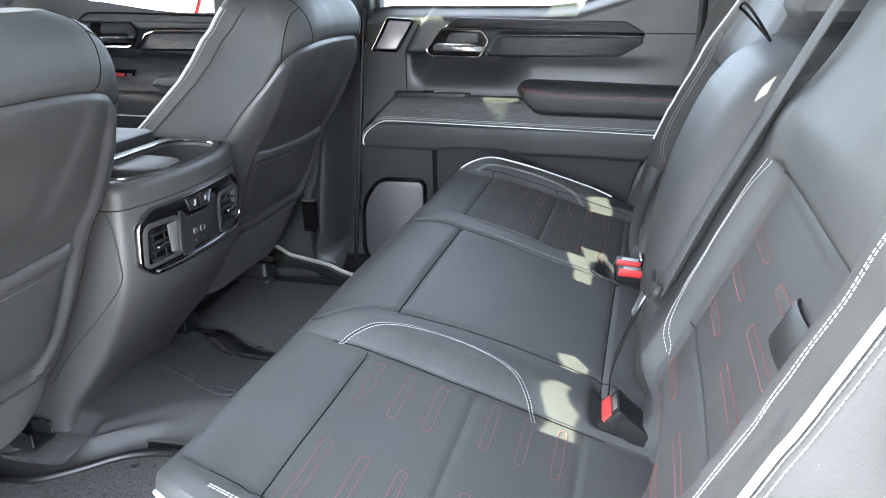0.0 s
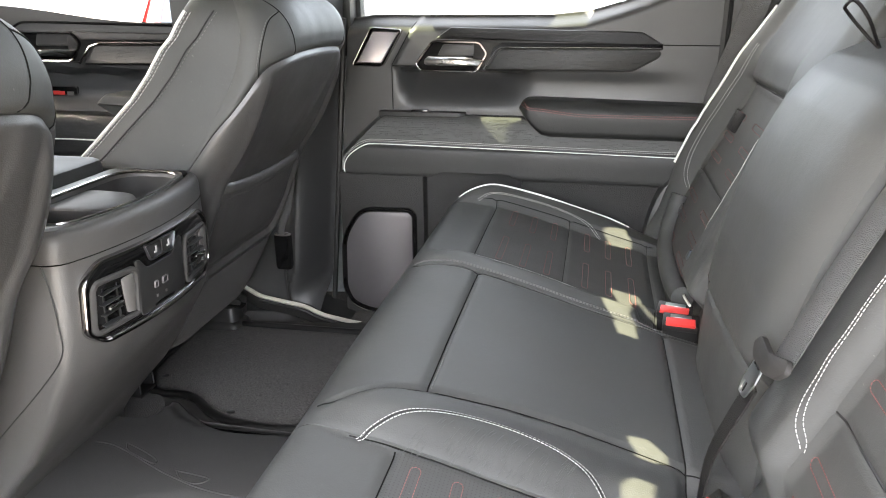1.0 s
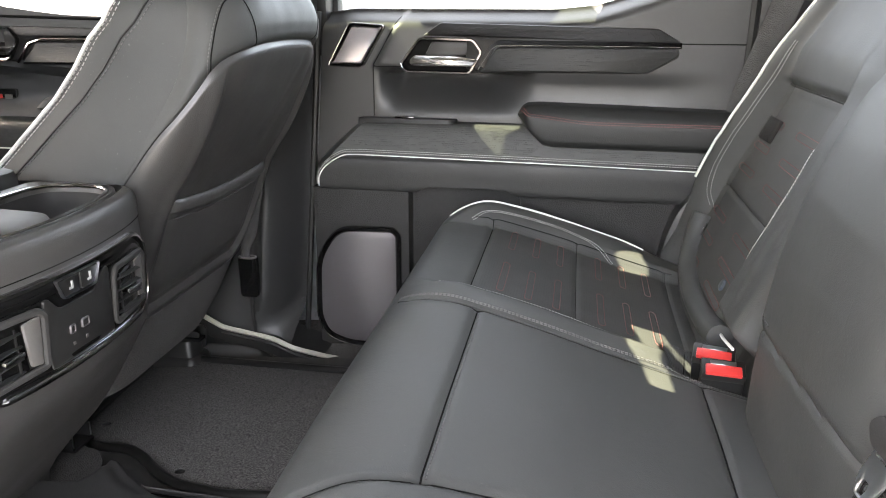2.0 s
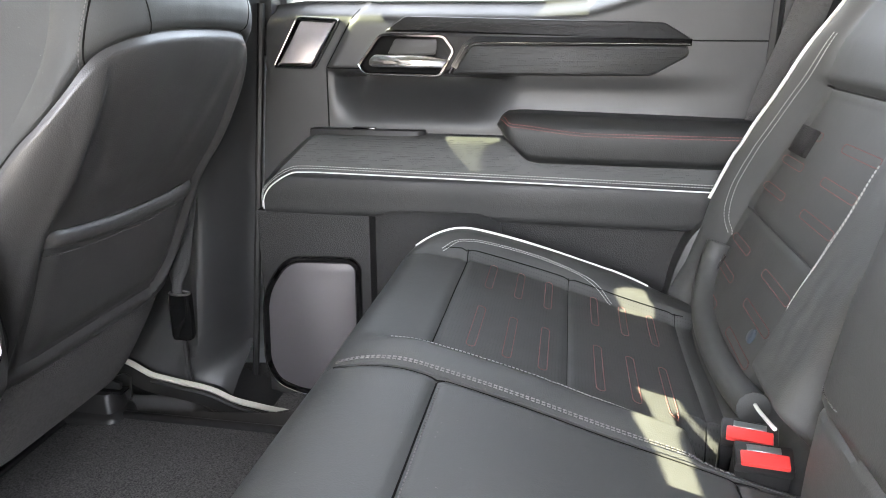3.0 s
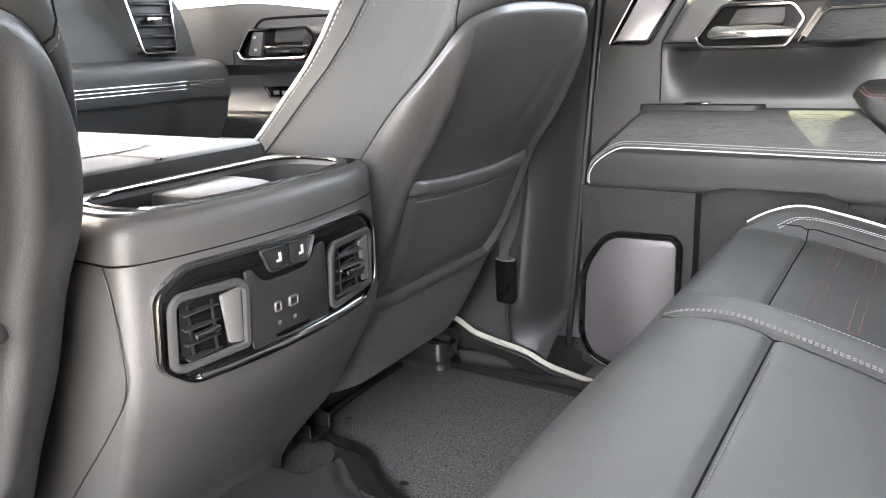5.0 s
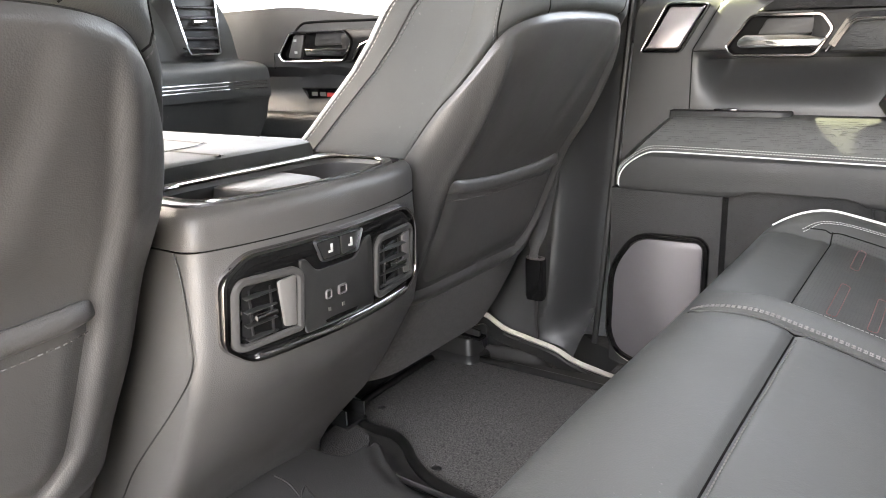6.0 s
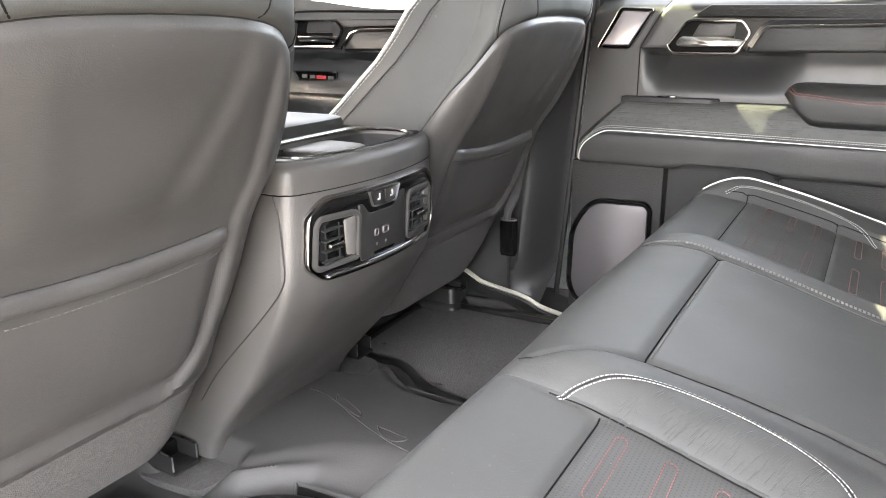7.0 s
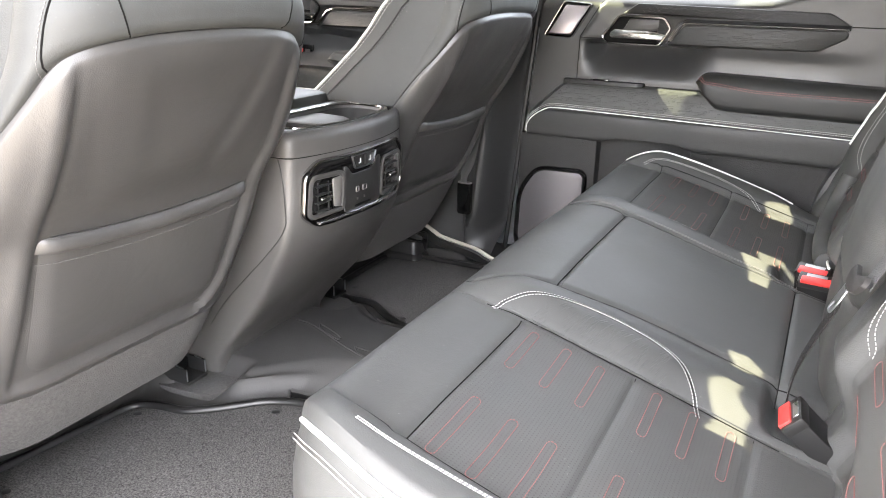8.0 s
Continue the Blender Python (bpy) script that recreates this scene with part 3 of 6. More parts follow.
lid = part("armrest_lid", plate(round_poly([(-0.66, -0.168), (-0.159, -0.168), (-0.159, 0.168), (-0.66, 0.168)], 0.03, 5), XY, 0.452, 0.512, 0.012), LEATHER, console, "black padded leather armrest lid")
for pts in ([(-0.64, -0.07), (-0.33, -0.07), (-0.285, -0.055), (-0.27, -0.02), (-0.27, 0.03), (-0.285, 0.06), (-0.33, 0.075), (-0.64, 0.075)], [(-0.272, 0.0), (-0.163, 0.0)]):
    part("seam", tube(spline([(x, y, 0.5118) for x, y in pts], 4), 0.0018, 6), PLASTIC_BLACK, lid)
    part("stitching", dashes([spline([(x + 0.005, y + 0.004, 0.5124) for x, y in pts], 4)], 0.004, 0.003, 0.0006), THREAD_DARK, lid)


def face(y, z, d):
    return Vector((rear_x(z) + bow(z) * (1 - (y / 0.178) ** 2) + 0.002 + d, y, z))


P_OUT = round_poly([(-0.126, 0.446), (-0.155, 0.424), (-0.159, 0.352), (-0.130, 0.3285)] + [(y, 0.3285, .01) for y in (-0.08, -0.03, 0.02, 0.07)] + [(0.122, 0.3285), (0.150, 0.350), (0.149, 0.424), (0.120, 0.446)] + [(y, 0.446, .01) for y in (0.07, 0.02, -0.03, -0.08)], 0.012, 4)


panel = part("rear_panel", sheet(lambda y, z: face(y, z, 0.0015), span(-0.144, 0.136, 0.01), span(0.340, 0.434, 0.0095)), GLOSS, console, "gloss black rear panel")
part("chrome_surround", frame_ring(P_OUT, shrunk(P_OUT, 0.0062), face, -0.004, 0.0052), DARK_CHROME, panel, "smoked chrome surround")
part("panel_gap", frame_ring(shrunk(P_OUT, 0.0055), shrunk(P_OUT, 0.024), face, -0.004, 0.0026), GLOSS, panel)
centre = round_poly([(-0.068, 0.424), (-0.060, 0.424), (-0.047, 0.4075), (-0.018, 0.4075), (0.012, 0.4075), (0.028, 0.426), (0.042, 0.428), (0.043, 0.342), (0.010, 0.341), (-0.030, 0.341), (-0.066, 0.341)], 0.006, 3)
part("port_plate", plate(centre, face, 0.0, 0.0045, 0.002), SATIN, panel, "satin grey port plate")
part("chrome_strip", tube([face(y, 0.3355, 0.0030) for y in span(-0.122, 0.120, 0.012)], 0.0030, 8), CHROME, panel, "bright chrome strip")
for s in (-1, 1):
    y0, y1 = (-0.150, -0.064) if s < 0 else (0.044, 0.141)
    o = round_poly([(y0 + .013, 0.4215), (y1 - .010, 0.4205), (y1, 0.4105), (y1 - .004, 0.3475), (y0 + .010, 0.3440), (y0, 0.352), (y0 + .004, 0.411)], 0.006, 3)
    i = shrunk(o, 0.0085)
    vent = part("air_vent", frame_ring(o, i, face, -0.001, 0.0060), SATIN_GREY, panel, "grey air vent")
    part("duct", plate(shrunk(i, -0.003), face, 0.0, 0.0022, 0.0004), MATT_BLACK, vent, "dark duct")
    xa, xb = y0 + 0.013, y1 - 0.034
    for k in range(4):
        z = 0.358 + 0.0145 * k
        part("slat", turned(box(-0.004, 0.003, (xa - xb) / 2, (xb - xa) / 2, -0.0009, 0.0009, 0.0005, 1), Matrix.Translation(face((xa + xb) / 2, z, 0.0046)) @ pose(0, 0, 0, 0, 14, 0)), PLASTIC_BLACK, vent)
    for y in (xa + 0.010, xb - 0.006):
        part("slat_guide", turned(box(-0.002, 0.0005, -0.001, 0.001, -0.026, 0.026, 0), Matrix.Translation(face(y, 0.381, 0.0030))), PLASTIC_BLACK, vent)
    part("tab", turned(box(-0.004, 0.006, -0.014, 0.014, -0.003, 0.003, 0.002, 2), Matrix.Translation(face(xb - 0.018, 0.3800, 0.0070))), CHROME, vent, "bright metal tab")
    cheek = [(y1 - 0.032, 0.4085), (y1 - 0.010, 0.4115), (y1 - 0.012, 0.3555), (y1 - 0.027, 0.3585)]
    part("cheek", plate(round_poly(cheek, 0.003, 2), face, 0.001, 0.0040, 0.0012), SCREEN, vent, "light grey inner cheek")
bt = round_poly([(-0.049, 0.4395), (0.027, 0.4395), (0.015, 0.4145), (-0.039, 0.4145)], 0.005, 3)
part("button_frame", frame_ring(bt, shrunk(bt, 0.0016), face, 0.0, 0.0056), STEEL, panel)
for ya, yb, yc, yd in ((-0.046, -0.0125, -0.0125, -0.037), (-0.0105, 0.023, 0.0125, -0.0105)):
    b = part("button", plate(round_poly([(ya, 0.4375), (yb, 0.4375), (yc, 0.4170), (yd, 0.4170)], 0.003, 2), face, 0.0, 0.0045, 0.001), SATIN, panel, "dark seat-heater button")
    c = (ya + yb + yc + yd) / 4
    part("icon", merge(turned(box(-.0004, .0004, -.0015, .0015, -.004, .004, 0), Matrix.Translation(face(c + .002, .4285, .0047))),
                       turned(box(-.0004, .0004, -.003, .003, -.0012, .0012, 0), Matrix.Translation(face(c, .4245, .0047)))), THREAD, b, "white printed icon")
for y, w in ((-0.033, 0.0045), (-0.012, 0.0065)):
    o = round_poly([(y - w, 0.383), (y + w, 0.383), (y + w, 0.372), (y - w, 0.372)], 0.003, 3)
    port = part("port", frame_ring(o, shrunk(o, 0.0022), face, 0.003, 0.006), GRILLE, panel, "charging port")
    part("socket", plate(shrunk(o, 0.002), face, 0.003, 0.0050, 0.0004), PLASTIC_BLACK, port)
    part("mark", turned(box(-.0003, .0003, -.002, .002, -.002, .002, 0), Matrix.Translation(face(y, .360, .0049))), SCREEN, port)


# ---------------------------------------------------------------- front seats
XR = [(0.06, -0.192), (0.10, -0.152), (0.15, -0.120), (0.25, -0.072), (0.35, -0.032), (0.44, 0.001), (0.51, 0.048), (0.60, 0.099), (0.645, 0.116), (0.70, 0.125), (0.735, 0.118), (0.76, 0.098)]
XRS = [(p.x, p.z) for p in spline([(a, 0, b) for a, b in XR], 5)]
TH = [(0.1, 0.313), (0.4, 0.343), (0.507, 0.288), (0.60, 0.238), (0.68, 0.198), (0.76, 0.133)]
SEAT_W = [(p.x, p.z) for p in spline([(a, 0, b) for a, b in ((0.10, 0.196), (0.20, 0.214), (0.28, 0.222), (0.36, 0.236), (0.45, 0.244), (0.50, 0.243), (0.54, 0.237), (0.58, 0.226), (0.62, 0.211), (0.655, 0.199), (0.70, 0.190), (0.73, 0.180), (0.75, 0.164), (0.763, 0.138))], 4)]
SHELL_TOP = [(p.x, p.z) for p in spline([(a, 0, b) for a, b in ((0.0, 0.670), (0.08, 0.668), (0.13, 0.662), (0.165, 0.651), (0.187, 0.634), (0.206, 0.606), (0.225, 0.578), (0.244, 0.552), (0.260, 0.515), (0.270, 0.470), (0.274, 0.400))], 4)]
# edge of the sunken middle of the back shell, towards -y and +y
INNER = {-1: [(0.255, 0.175), (0.275, 0.186), (0.33, 0.184), (0.41, 0.177), (0.55, 0.172), (0.66, 0.170)],
         1: [(0.255, 0.085), (0.268, 0.112), (0.282, 0.134), (0.32, 0.160), (0.41, 0.178), (0.50, 0.176), (0.60, 0.165), (0.66, 0.160)]}


def seat_section(z, t):
    """Rear half of a seat's outline at height z: t is the way from the middle round the corner, in metres."""
    w = interp(SEAT_W, z)
    a, y1 = abs(t), w - 0.09
    if a <= y1:
        return 0.0, t
    ang = min((a - y1) / 0.119, 1.0) * math.pi / 2
    return 0.06 * (1 - math.cos(ang)), math.copysign(y1 + 0.09 * math.sin(ang), t)


def front_seat(yc, label, low):
    seat = thing("bucket_seat", (-0.3, yc, 0), label, "seat", "front seats")

    def xr_at(z):
        return interp([(a, b) for a, b in XRS], z)

    def front_w(z):
        return 0.19 * interp([(0.1, .88), (0.3, .97), (0.44, 1.0), (0.66, 1.0), (0.72, .96), (0.745, .88), (0.762, .72)], z) + 0.03

    def flank(z, d, s, lift=0.0):
        """On the side of the backrest, d behind its front edge."""
        xf, xe = interp(XR, z) - interp(TH, z), xr_at(z) - 0.06
        k = min(max(d / max(xe - xf, 0.02), 0.0), 1.0)
        k2 = k * k * (3 - 2 * k)
        return Vector((xf + d, yc + s * (lerp(front_w(z), interp(SEAT_W, z), k2) + 0.007 * math.sin(math.pi * k) + lift), z))

    def ring(z, sunk):
        xf, w, wf, xr = interp(XR, z) - interp(TH, z), interp(SEAT_W, z), front_w(z), xr_at(z)
        half = []
        for t in span(0, w - 0.09, 0.02) + span(w - 0.08, w + 0.029, 0.01):
            c, y = seat_section(z, t)
            half.append((xr - c - 0.004 - sunk * smooth(w + 0.01, w - 0.05, t), y))
        for k in (0.1, 0.25, 0.4, 0.55, 0.7, 0.82, 0.92):
            d = lerp(xr - 0.06 - xf, 0.03, k)
            p = flank(z, d, 1)
            half.append((p.x, p.y - yc))
        half += [(xf + 0.022, wf - 0.001), (xf + 0.012, wf - 0.0045), (xf + 0.004, wf - 0.014), (xf, wf - 0.03), (xf - 0.004, wf * 0.6), (xf - 0.004, 0.0)]
        full = half + [(x, -y) for x, y in half[-2:0:-1]]
        return [Vector((x, yc + y, z)) for x, y in full]

    def uniform(z, sunk=0.0, n=40):
        """The ring with as many points at every height."""
        pts = ring(z, sunk)
        m = len(pts) // 2 + 1
        side = resample(pts[:m], 0.0001 + sum((pts[i + 1] - pts[i]).length for i in range(m - 1)) / n)[:n]
        while len(side) < n:
            side.append(side[-1].lerp(pts[m - 1], 0.5))
        return side + [Vector((p.x, 2 * yc - p.y, p.z)) for p in side[::-1]]

    zs = span(0.235, 0.70, 0.02) + [0.71, 0.72, 0.73, 0.738, 0.745, 0.752, 0.758, 0.763]
    part("backrest", loft([uniform(z, 0.018 * smooth(0.672, 0.645, z)) for z in zs]), LEATHER, seat)
    part("lower_skirt", loft([uniform(z) for z in span(0.10, low + 0.01, 0.02)]), FELT, seat, "grey felt lower skirt")

    def edge_in(z, s):
        return interp(INNER[s], z - (low - 0.25) * smooth(0.40, 0.27, z))

    def surf(t, b, lift=0.0):
        """The moulded back shell: t round it from the middle, b upwards."""
        s = 1 if t > 0 else -1
        z = lerp(low + 0.012 * smooth(0.16, 0.27, abs(t)), interp(SHELL_TOP, abs(t)), b)
        c, y = seat_section(z, t)
        rim = smooth(0.276, 0.262, abs(t)) * smooth(0.0, 0.03, b) * smooth(1.0, 0.975, b)
        e = edge_in(z, s)
        inside = smooth(e + 0.004, e - 0.009, abs(y)) * smooth(low + 0.016, low + 0.026, z)
        fade = smooth(0.668, 0.585, z)
        dish = -0.0075 * inside * fade
        swell = 0.0035 * math.exp(-((abs(y) - e - 0.012) / 0.010) ** 2) * fade
        up = smooth(0.43, 0.64, z)
        fold = 0.0
        for y0, y1, wd, dp in ((-0.115, -0.145, 0.020, -0.0035), (-0.060, -0.085, 0.022, 0.0030), (0.045, 0.105, 0.016, -0.0040), (0.090, 0.120, 0.016, 0.0022), (-0.005, 0.020, 0.030, 0.0012)):
            fold += dp * math.exp(-((y - lerp(y0, y1, up)) / wd) ** 2)
        fold *= 0.5 * smooth(0.46, 0.52, z) * smooth(0.665, 0.62, z) * inside
        return Vector((xr_at(z) - c - 0.002 + 0.005 * rim + dish + swell + fold, yc + y, z)) + Vector((lift, 0, 0))

    ts = [0.276 * math.copysign(abs(k) ** 0.85, k) for k in span(-1, 1, 0.0145)]
    part("back_panel", sheet(surf, ts, [0, 0.01, 0.02, 0.03, 0.045] + span(0.065, 0.955, 0.013) + [0.965, 0.975, 0.985, 0.993, 1.0]), SEATBACK, seat, "smooth dark vinyl back shell")
    part("panel_seam", tube([surf(t, 1.0) + Vector((-0.0005, 0, 0.0006)) for t in ts], 0.0016, 6), PLASTIC_BLACK, seat)

    def cap(t, b):
        """Padded leather cap whose lower lip overhangs the shell."""
        z0 = interp(SHELL_TOP, abs(t)) - 0.001
        z = lerp(z0, 0.7625, b)
        c, y = seat_section(z, t)
        side = smooth(0.185, 0.255, abs(t))
        lip = interp([(0, -0.010), (0.02, 0.0), (0.05, 0.0065), (0.12, 0.0105), (0.3, 0.011), (0.7, 0.006), (0.92, 0.003), (1.0, -0.003)], b) * (1 - 0.82 * side)
        wr = 0.0008 * noise.noise(Vector((y * 30, z * 30, yc))) * smooth(0.0, 0.1, b) * smooth(1, 0.9, b)
        out = Vector((math.cos(min(abs(t) / 0.2, 1.0) * 1.2), math.copysign(math.sin(min(abs(t) / 0.2, 1.0) * 1.2), t), 0))
        return Vector((xr_at(z) - c, yc + y, z)) + out * (lip + wr)

    part("back_cap", sheet(cap, ts, [0, 0.01, 0.02, 0.035, 0.05, 0.08, 0.12] + span(0.16, 0.96, 0.04) + [0.98, 1.0]), LEATHER, seat, "padded leather cap over the back shell")
    for s in (-1, 1):
        curve = spline([(s * t, b, 0) for t, b in ((0.186, 0.02), (0.184, 0.22), (0.176, 0.45), (0.158, 0.64), (0.128, 0.75))], 6)
        part("cap_seam", tube([cap(p.x, p.y) for p in curve], 0.0011, 6), MATT_BLACK, seat)
        part("stitching", dashes([[cap(p.x + s * 0.005, p.y) + Vector((0.0006, 0, 0.0003)) for p in curve]], 0.0032, 0.0020, 0.0006), THREAD_DARK, seat)
        part("cap_seam", tube([cap(s * (0.112 + 0.02 * b), b) for b in span(0.03, 0.97, 0.04)], 0.0010, 6), MATT_BLACK, seat)

    def pocket(a, b):
        """Map pocket: a from the -y edge to the +y edge, b upwards."""
        sag = 0.013 * (1 - a * a)
        z = lerp(low + 0.026, 0.445 - 0.003 * a - sag, b)
        e = edge_in(z, 1 if a > 0 else -1) - 0.002
        y = a * e
        c, _ = seat_section(z, y)
        puff = 0.0065 * smooth(1.0, 0.80, abs(a)) * smooth(0.0, 0.2, b)
        return Vector((xr_at(z) - c - 0.0055 + puff - 0.006 * smooth(0.05, 0.0, b) - 0.004 * smooth(0.965, 1.0, abs(a)), yc + y, z))

    pk = part("map_pocket", sheet(pocket, span(-1, 1, 0.025), span(0, 1, 0.03)), SEATBACK, seat, "dark vinyl map pocket")
    bm = bmesh.new()
    band = []
    for a in span(-0.985, 0.985, 0.03):
        p = pocket(a, 0.955)
        end = smooth(0.985, 0.90, abs(a))
        band.append([p + Vector((0.0008 + math.cos(k) * lerp(0.002, 0.0062, end), 0, math.sin(k) * 0.0105)) for k in (2 * math.pi * j / 14 for j in range(14))])
    part("band", loft(band, bm=bm), SEATBACK, pk)
    part("stitching", dashes([[pocket(a, 0.835) + Vector((0.0008, 0, 0)) for a in span(-0.97, 0.97, 0.04)]], 0.004, 0.003, 0.0006), THREAD_DARK, pk)
    # piping and stitching along both bolsters
    for s in (-1, 1):
        def edge_line(d, lift, z0=0.40, z1=0.74):
            return [flank(z, d, s, lift) for z in span(z0, z1, 0.02)]
        part("piping", tube(edge_line(0.012, -0.0040), 0.0026, 8), WHITE, seat, "white piping")
        part("stitching", dashes([edge_line(0.020, 0.0003), edge_line(0.026, 0.0005)], 0.005, 0.003, 0.00072), THREAD, seat)
        part("seam", tube(edge_line(0.058, 0.0002), 0.0016, 6), PLASTIC_BLACK, seat)
        part("stitching", dashes([edge_line(0.064, 0.0006)], 0.004, 0.003, 0.0008), THREAD_DARK, seat)
    # headrest
    hz = [(0.772, .8), (0.785, .96), (0.82, 1.0), (0.90, 1.0), (0.95, .93), (0.972, .75), (0.98, .45)]
    hr = part("headrest", loft([[Vector((x, y, z)) for x, y in round_poly([(0.045 + .055 * k, yc - .094 * k), (0.045 + .055 * k, yc + .094 * k), (0.045 - .055 * k, yc + .090 * k), (0.045 - .055 * k, yc - .090 * k)], 0.04, 5)] for z, k in hz]), LEATHER, seat)
    for s in (-1, 1):
        part("post", tube([(0.04, yc + s * 0.06, 0.74), (0.045, yc + s * 0.06, 0.80)], 0.007, 10), CHROME, hr)
        part("collar", tube([(0.04, yc + s * 0.06, 0.755), (0.042, yc + s * 0.06, 0.768)], 0.014, 12), PLASTIC_BLACK, hr)
    part("seat_cushion", loft([[Vector((x, y, z)) for x, y in round_poly([(-0.20, yc - w), (-0.20, yc + w), (-0.72, yc + w), (-0.72, yc - w)], 0.06, 5)] for z, w in ((0.12, .20), (0.2, .24), (0.28, .25), (0.325, .245), (0.34, .21))]), LEATHER, seat)
    XC = -0.232
    # ends of the seat rails: a closed cover towards the door, an open channel towards the tunnel
    for s in (-1, 1):
        yb = yc + s * 0.197 if s * yc > 0 else (0.272 if yc > 0 else -0.198)
        zb = floor_z(-0.17)
        if s * yc > 0:
            rings = []
            for z, g in ((-0.02, 0.0), (0.004, 0.0), (0.012, 0.003), (0.018, 0.010), (0.046, 0.015), (0.052, 0.017), (0.054, 0.021)):
                rings.append([XY(x, y, zb + z) for x, y in round_poly([(-0.44, yb - 0.040 + g), (-0.192 - g, yb - 0.040 + g, .022), (-0.184 - g, yb, .03), (-0.192 - g, yb + 0.040 - g, .022), (-0.44, yb + 0.040 - g)], 0.022, 5)])
            br = part("rail_cover", loft(rings), SATIN, seat, "black moulded seat rail cover")
            part("rail_slot", box(-0.40, -0.188, yb - 0.013, yb + 0.013, zb + 0.050, zb + 0.0555, 0.001), MATT_BLACK, br)
            part("rail_lever", turned(box(-0.05, 0.03, -0.004, 0.004, -0.008, 0.010, 0.002), Matrix.Translation((-0.225, yb, zb + 0.064)) @ pose(0, 0, 0, 0, 12, 0)), PLASTIC_BLACK, br)
            part("cover_fin", plate(round_poly([(-0.30, zb + 0.02), (-0.197, zb + 0.02), (-0.194, zb + 0.066), (-0.206, zb + 0.072), (-0.239, zb + 0.058)], 0.004, 3), XZ, yb + 0.026, yb + 0.032, 0.001), SATIN, br)
        else:
            br = part("rail_channel", merge(box(-0.42, XC, yb - 0.025, yb - 0.0215, zb + 0.014, zb + 0.044, 0.0015), box(-0.42, XC, yb + 0.0215, yb + 0.025, zb + 0.014, zb + 0.044, 0.0015), box(-0.42, XC + 0.004, yb - 0.025, yb + 0.025, zb + 0.010, zb + 0.016, 0.002)), PLASTIC_BLACK, seat, "black open seat rail channel")
            part("rail_end", box(XC - 0.060, XC - 0.040, yb - 0.020, yb + 0.020, zb + 0.016, zb + 0.042, 0.003), MATT_BLACK, br)
            for e in (-0.0232, 0.0232):
                part("rail_lip", tube([(XC + 0.0005, yb + e, zb + 0.018), (XC + 0.001, yb + e, zb + 0.042), (XC - 0.025, yb + e, zb + 0.0455)], 0.0014, 6), STEEL, br, "bare steel lip")
    return seat


front_seat(0.427, "black leather front passenger seat with white piping and map pocket", 0.248)
front_seat(-0.438, "black leather driver's seat with white piping and map pocket", 0.212)


# ---------------------------------------------------------------- rear bench, cushions
CB = [(0.322, 0.285), (0.328, 0.312), (0.345, 0.334), (0.375, 0.346), (0.42, 0.3475), (0.464, 0.338), (0.55, 0.315), (0.65, 0.285), (0.70, 0.2705), (0.76, 0.253), (0.83, 0.235)]
CB_SMOOTH = [(p.x, p.z) for p in spline([(a, 0, b) for a, b in CB], 6)]
FRONT = [(0.375, 0.02), (0.35, 0.10), (0.328, 0.18), (0.319, 0.235), (0.318, 0.262)]
CPROF = [(p.x, p.z) for p in resample(spline([(a, 0, b) for a, b in FRONT + CB], 7), 0.0042)]
# across: mid seams, inner edges of the inserts, outer bolsters, ends
SEC = {-1: dict(mid=0.180, ins=0.276, bol=0.588, end=0.665), 1: dict(mid=0.200, ins=0.300, bol=0.642, end=0.722)}


SEAMS = {-1: (0.4505, 0.602, 0.742), 1: (0.434, 0.592, 0.757)}
NEAR_MID = [(0.345, 0.240), (0.374, 0.225), (0.42, 0.198), (0.465, 0.177), (0.551, 0.160), (0.628, 0.153), (0.78, 0.154)]


def mid_edge(x, s):
    return interp(NEAR_MID, x) if s < 0 else 0.200


def groove(d, width, depth):
    return -depth * math.exp(-(d / width) ** 2)


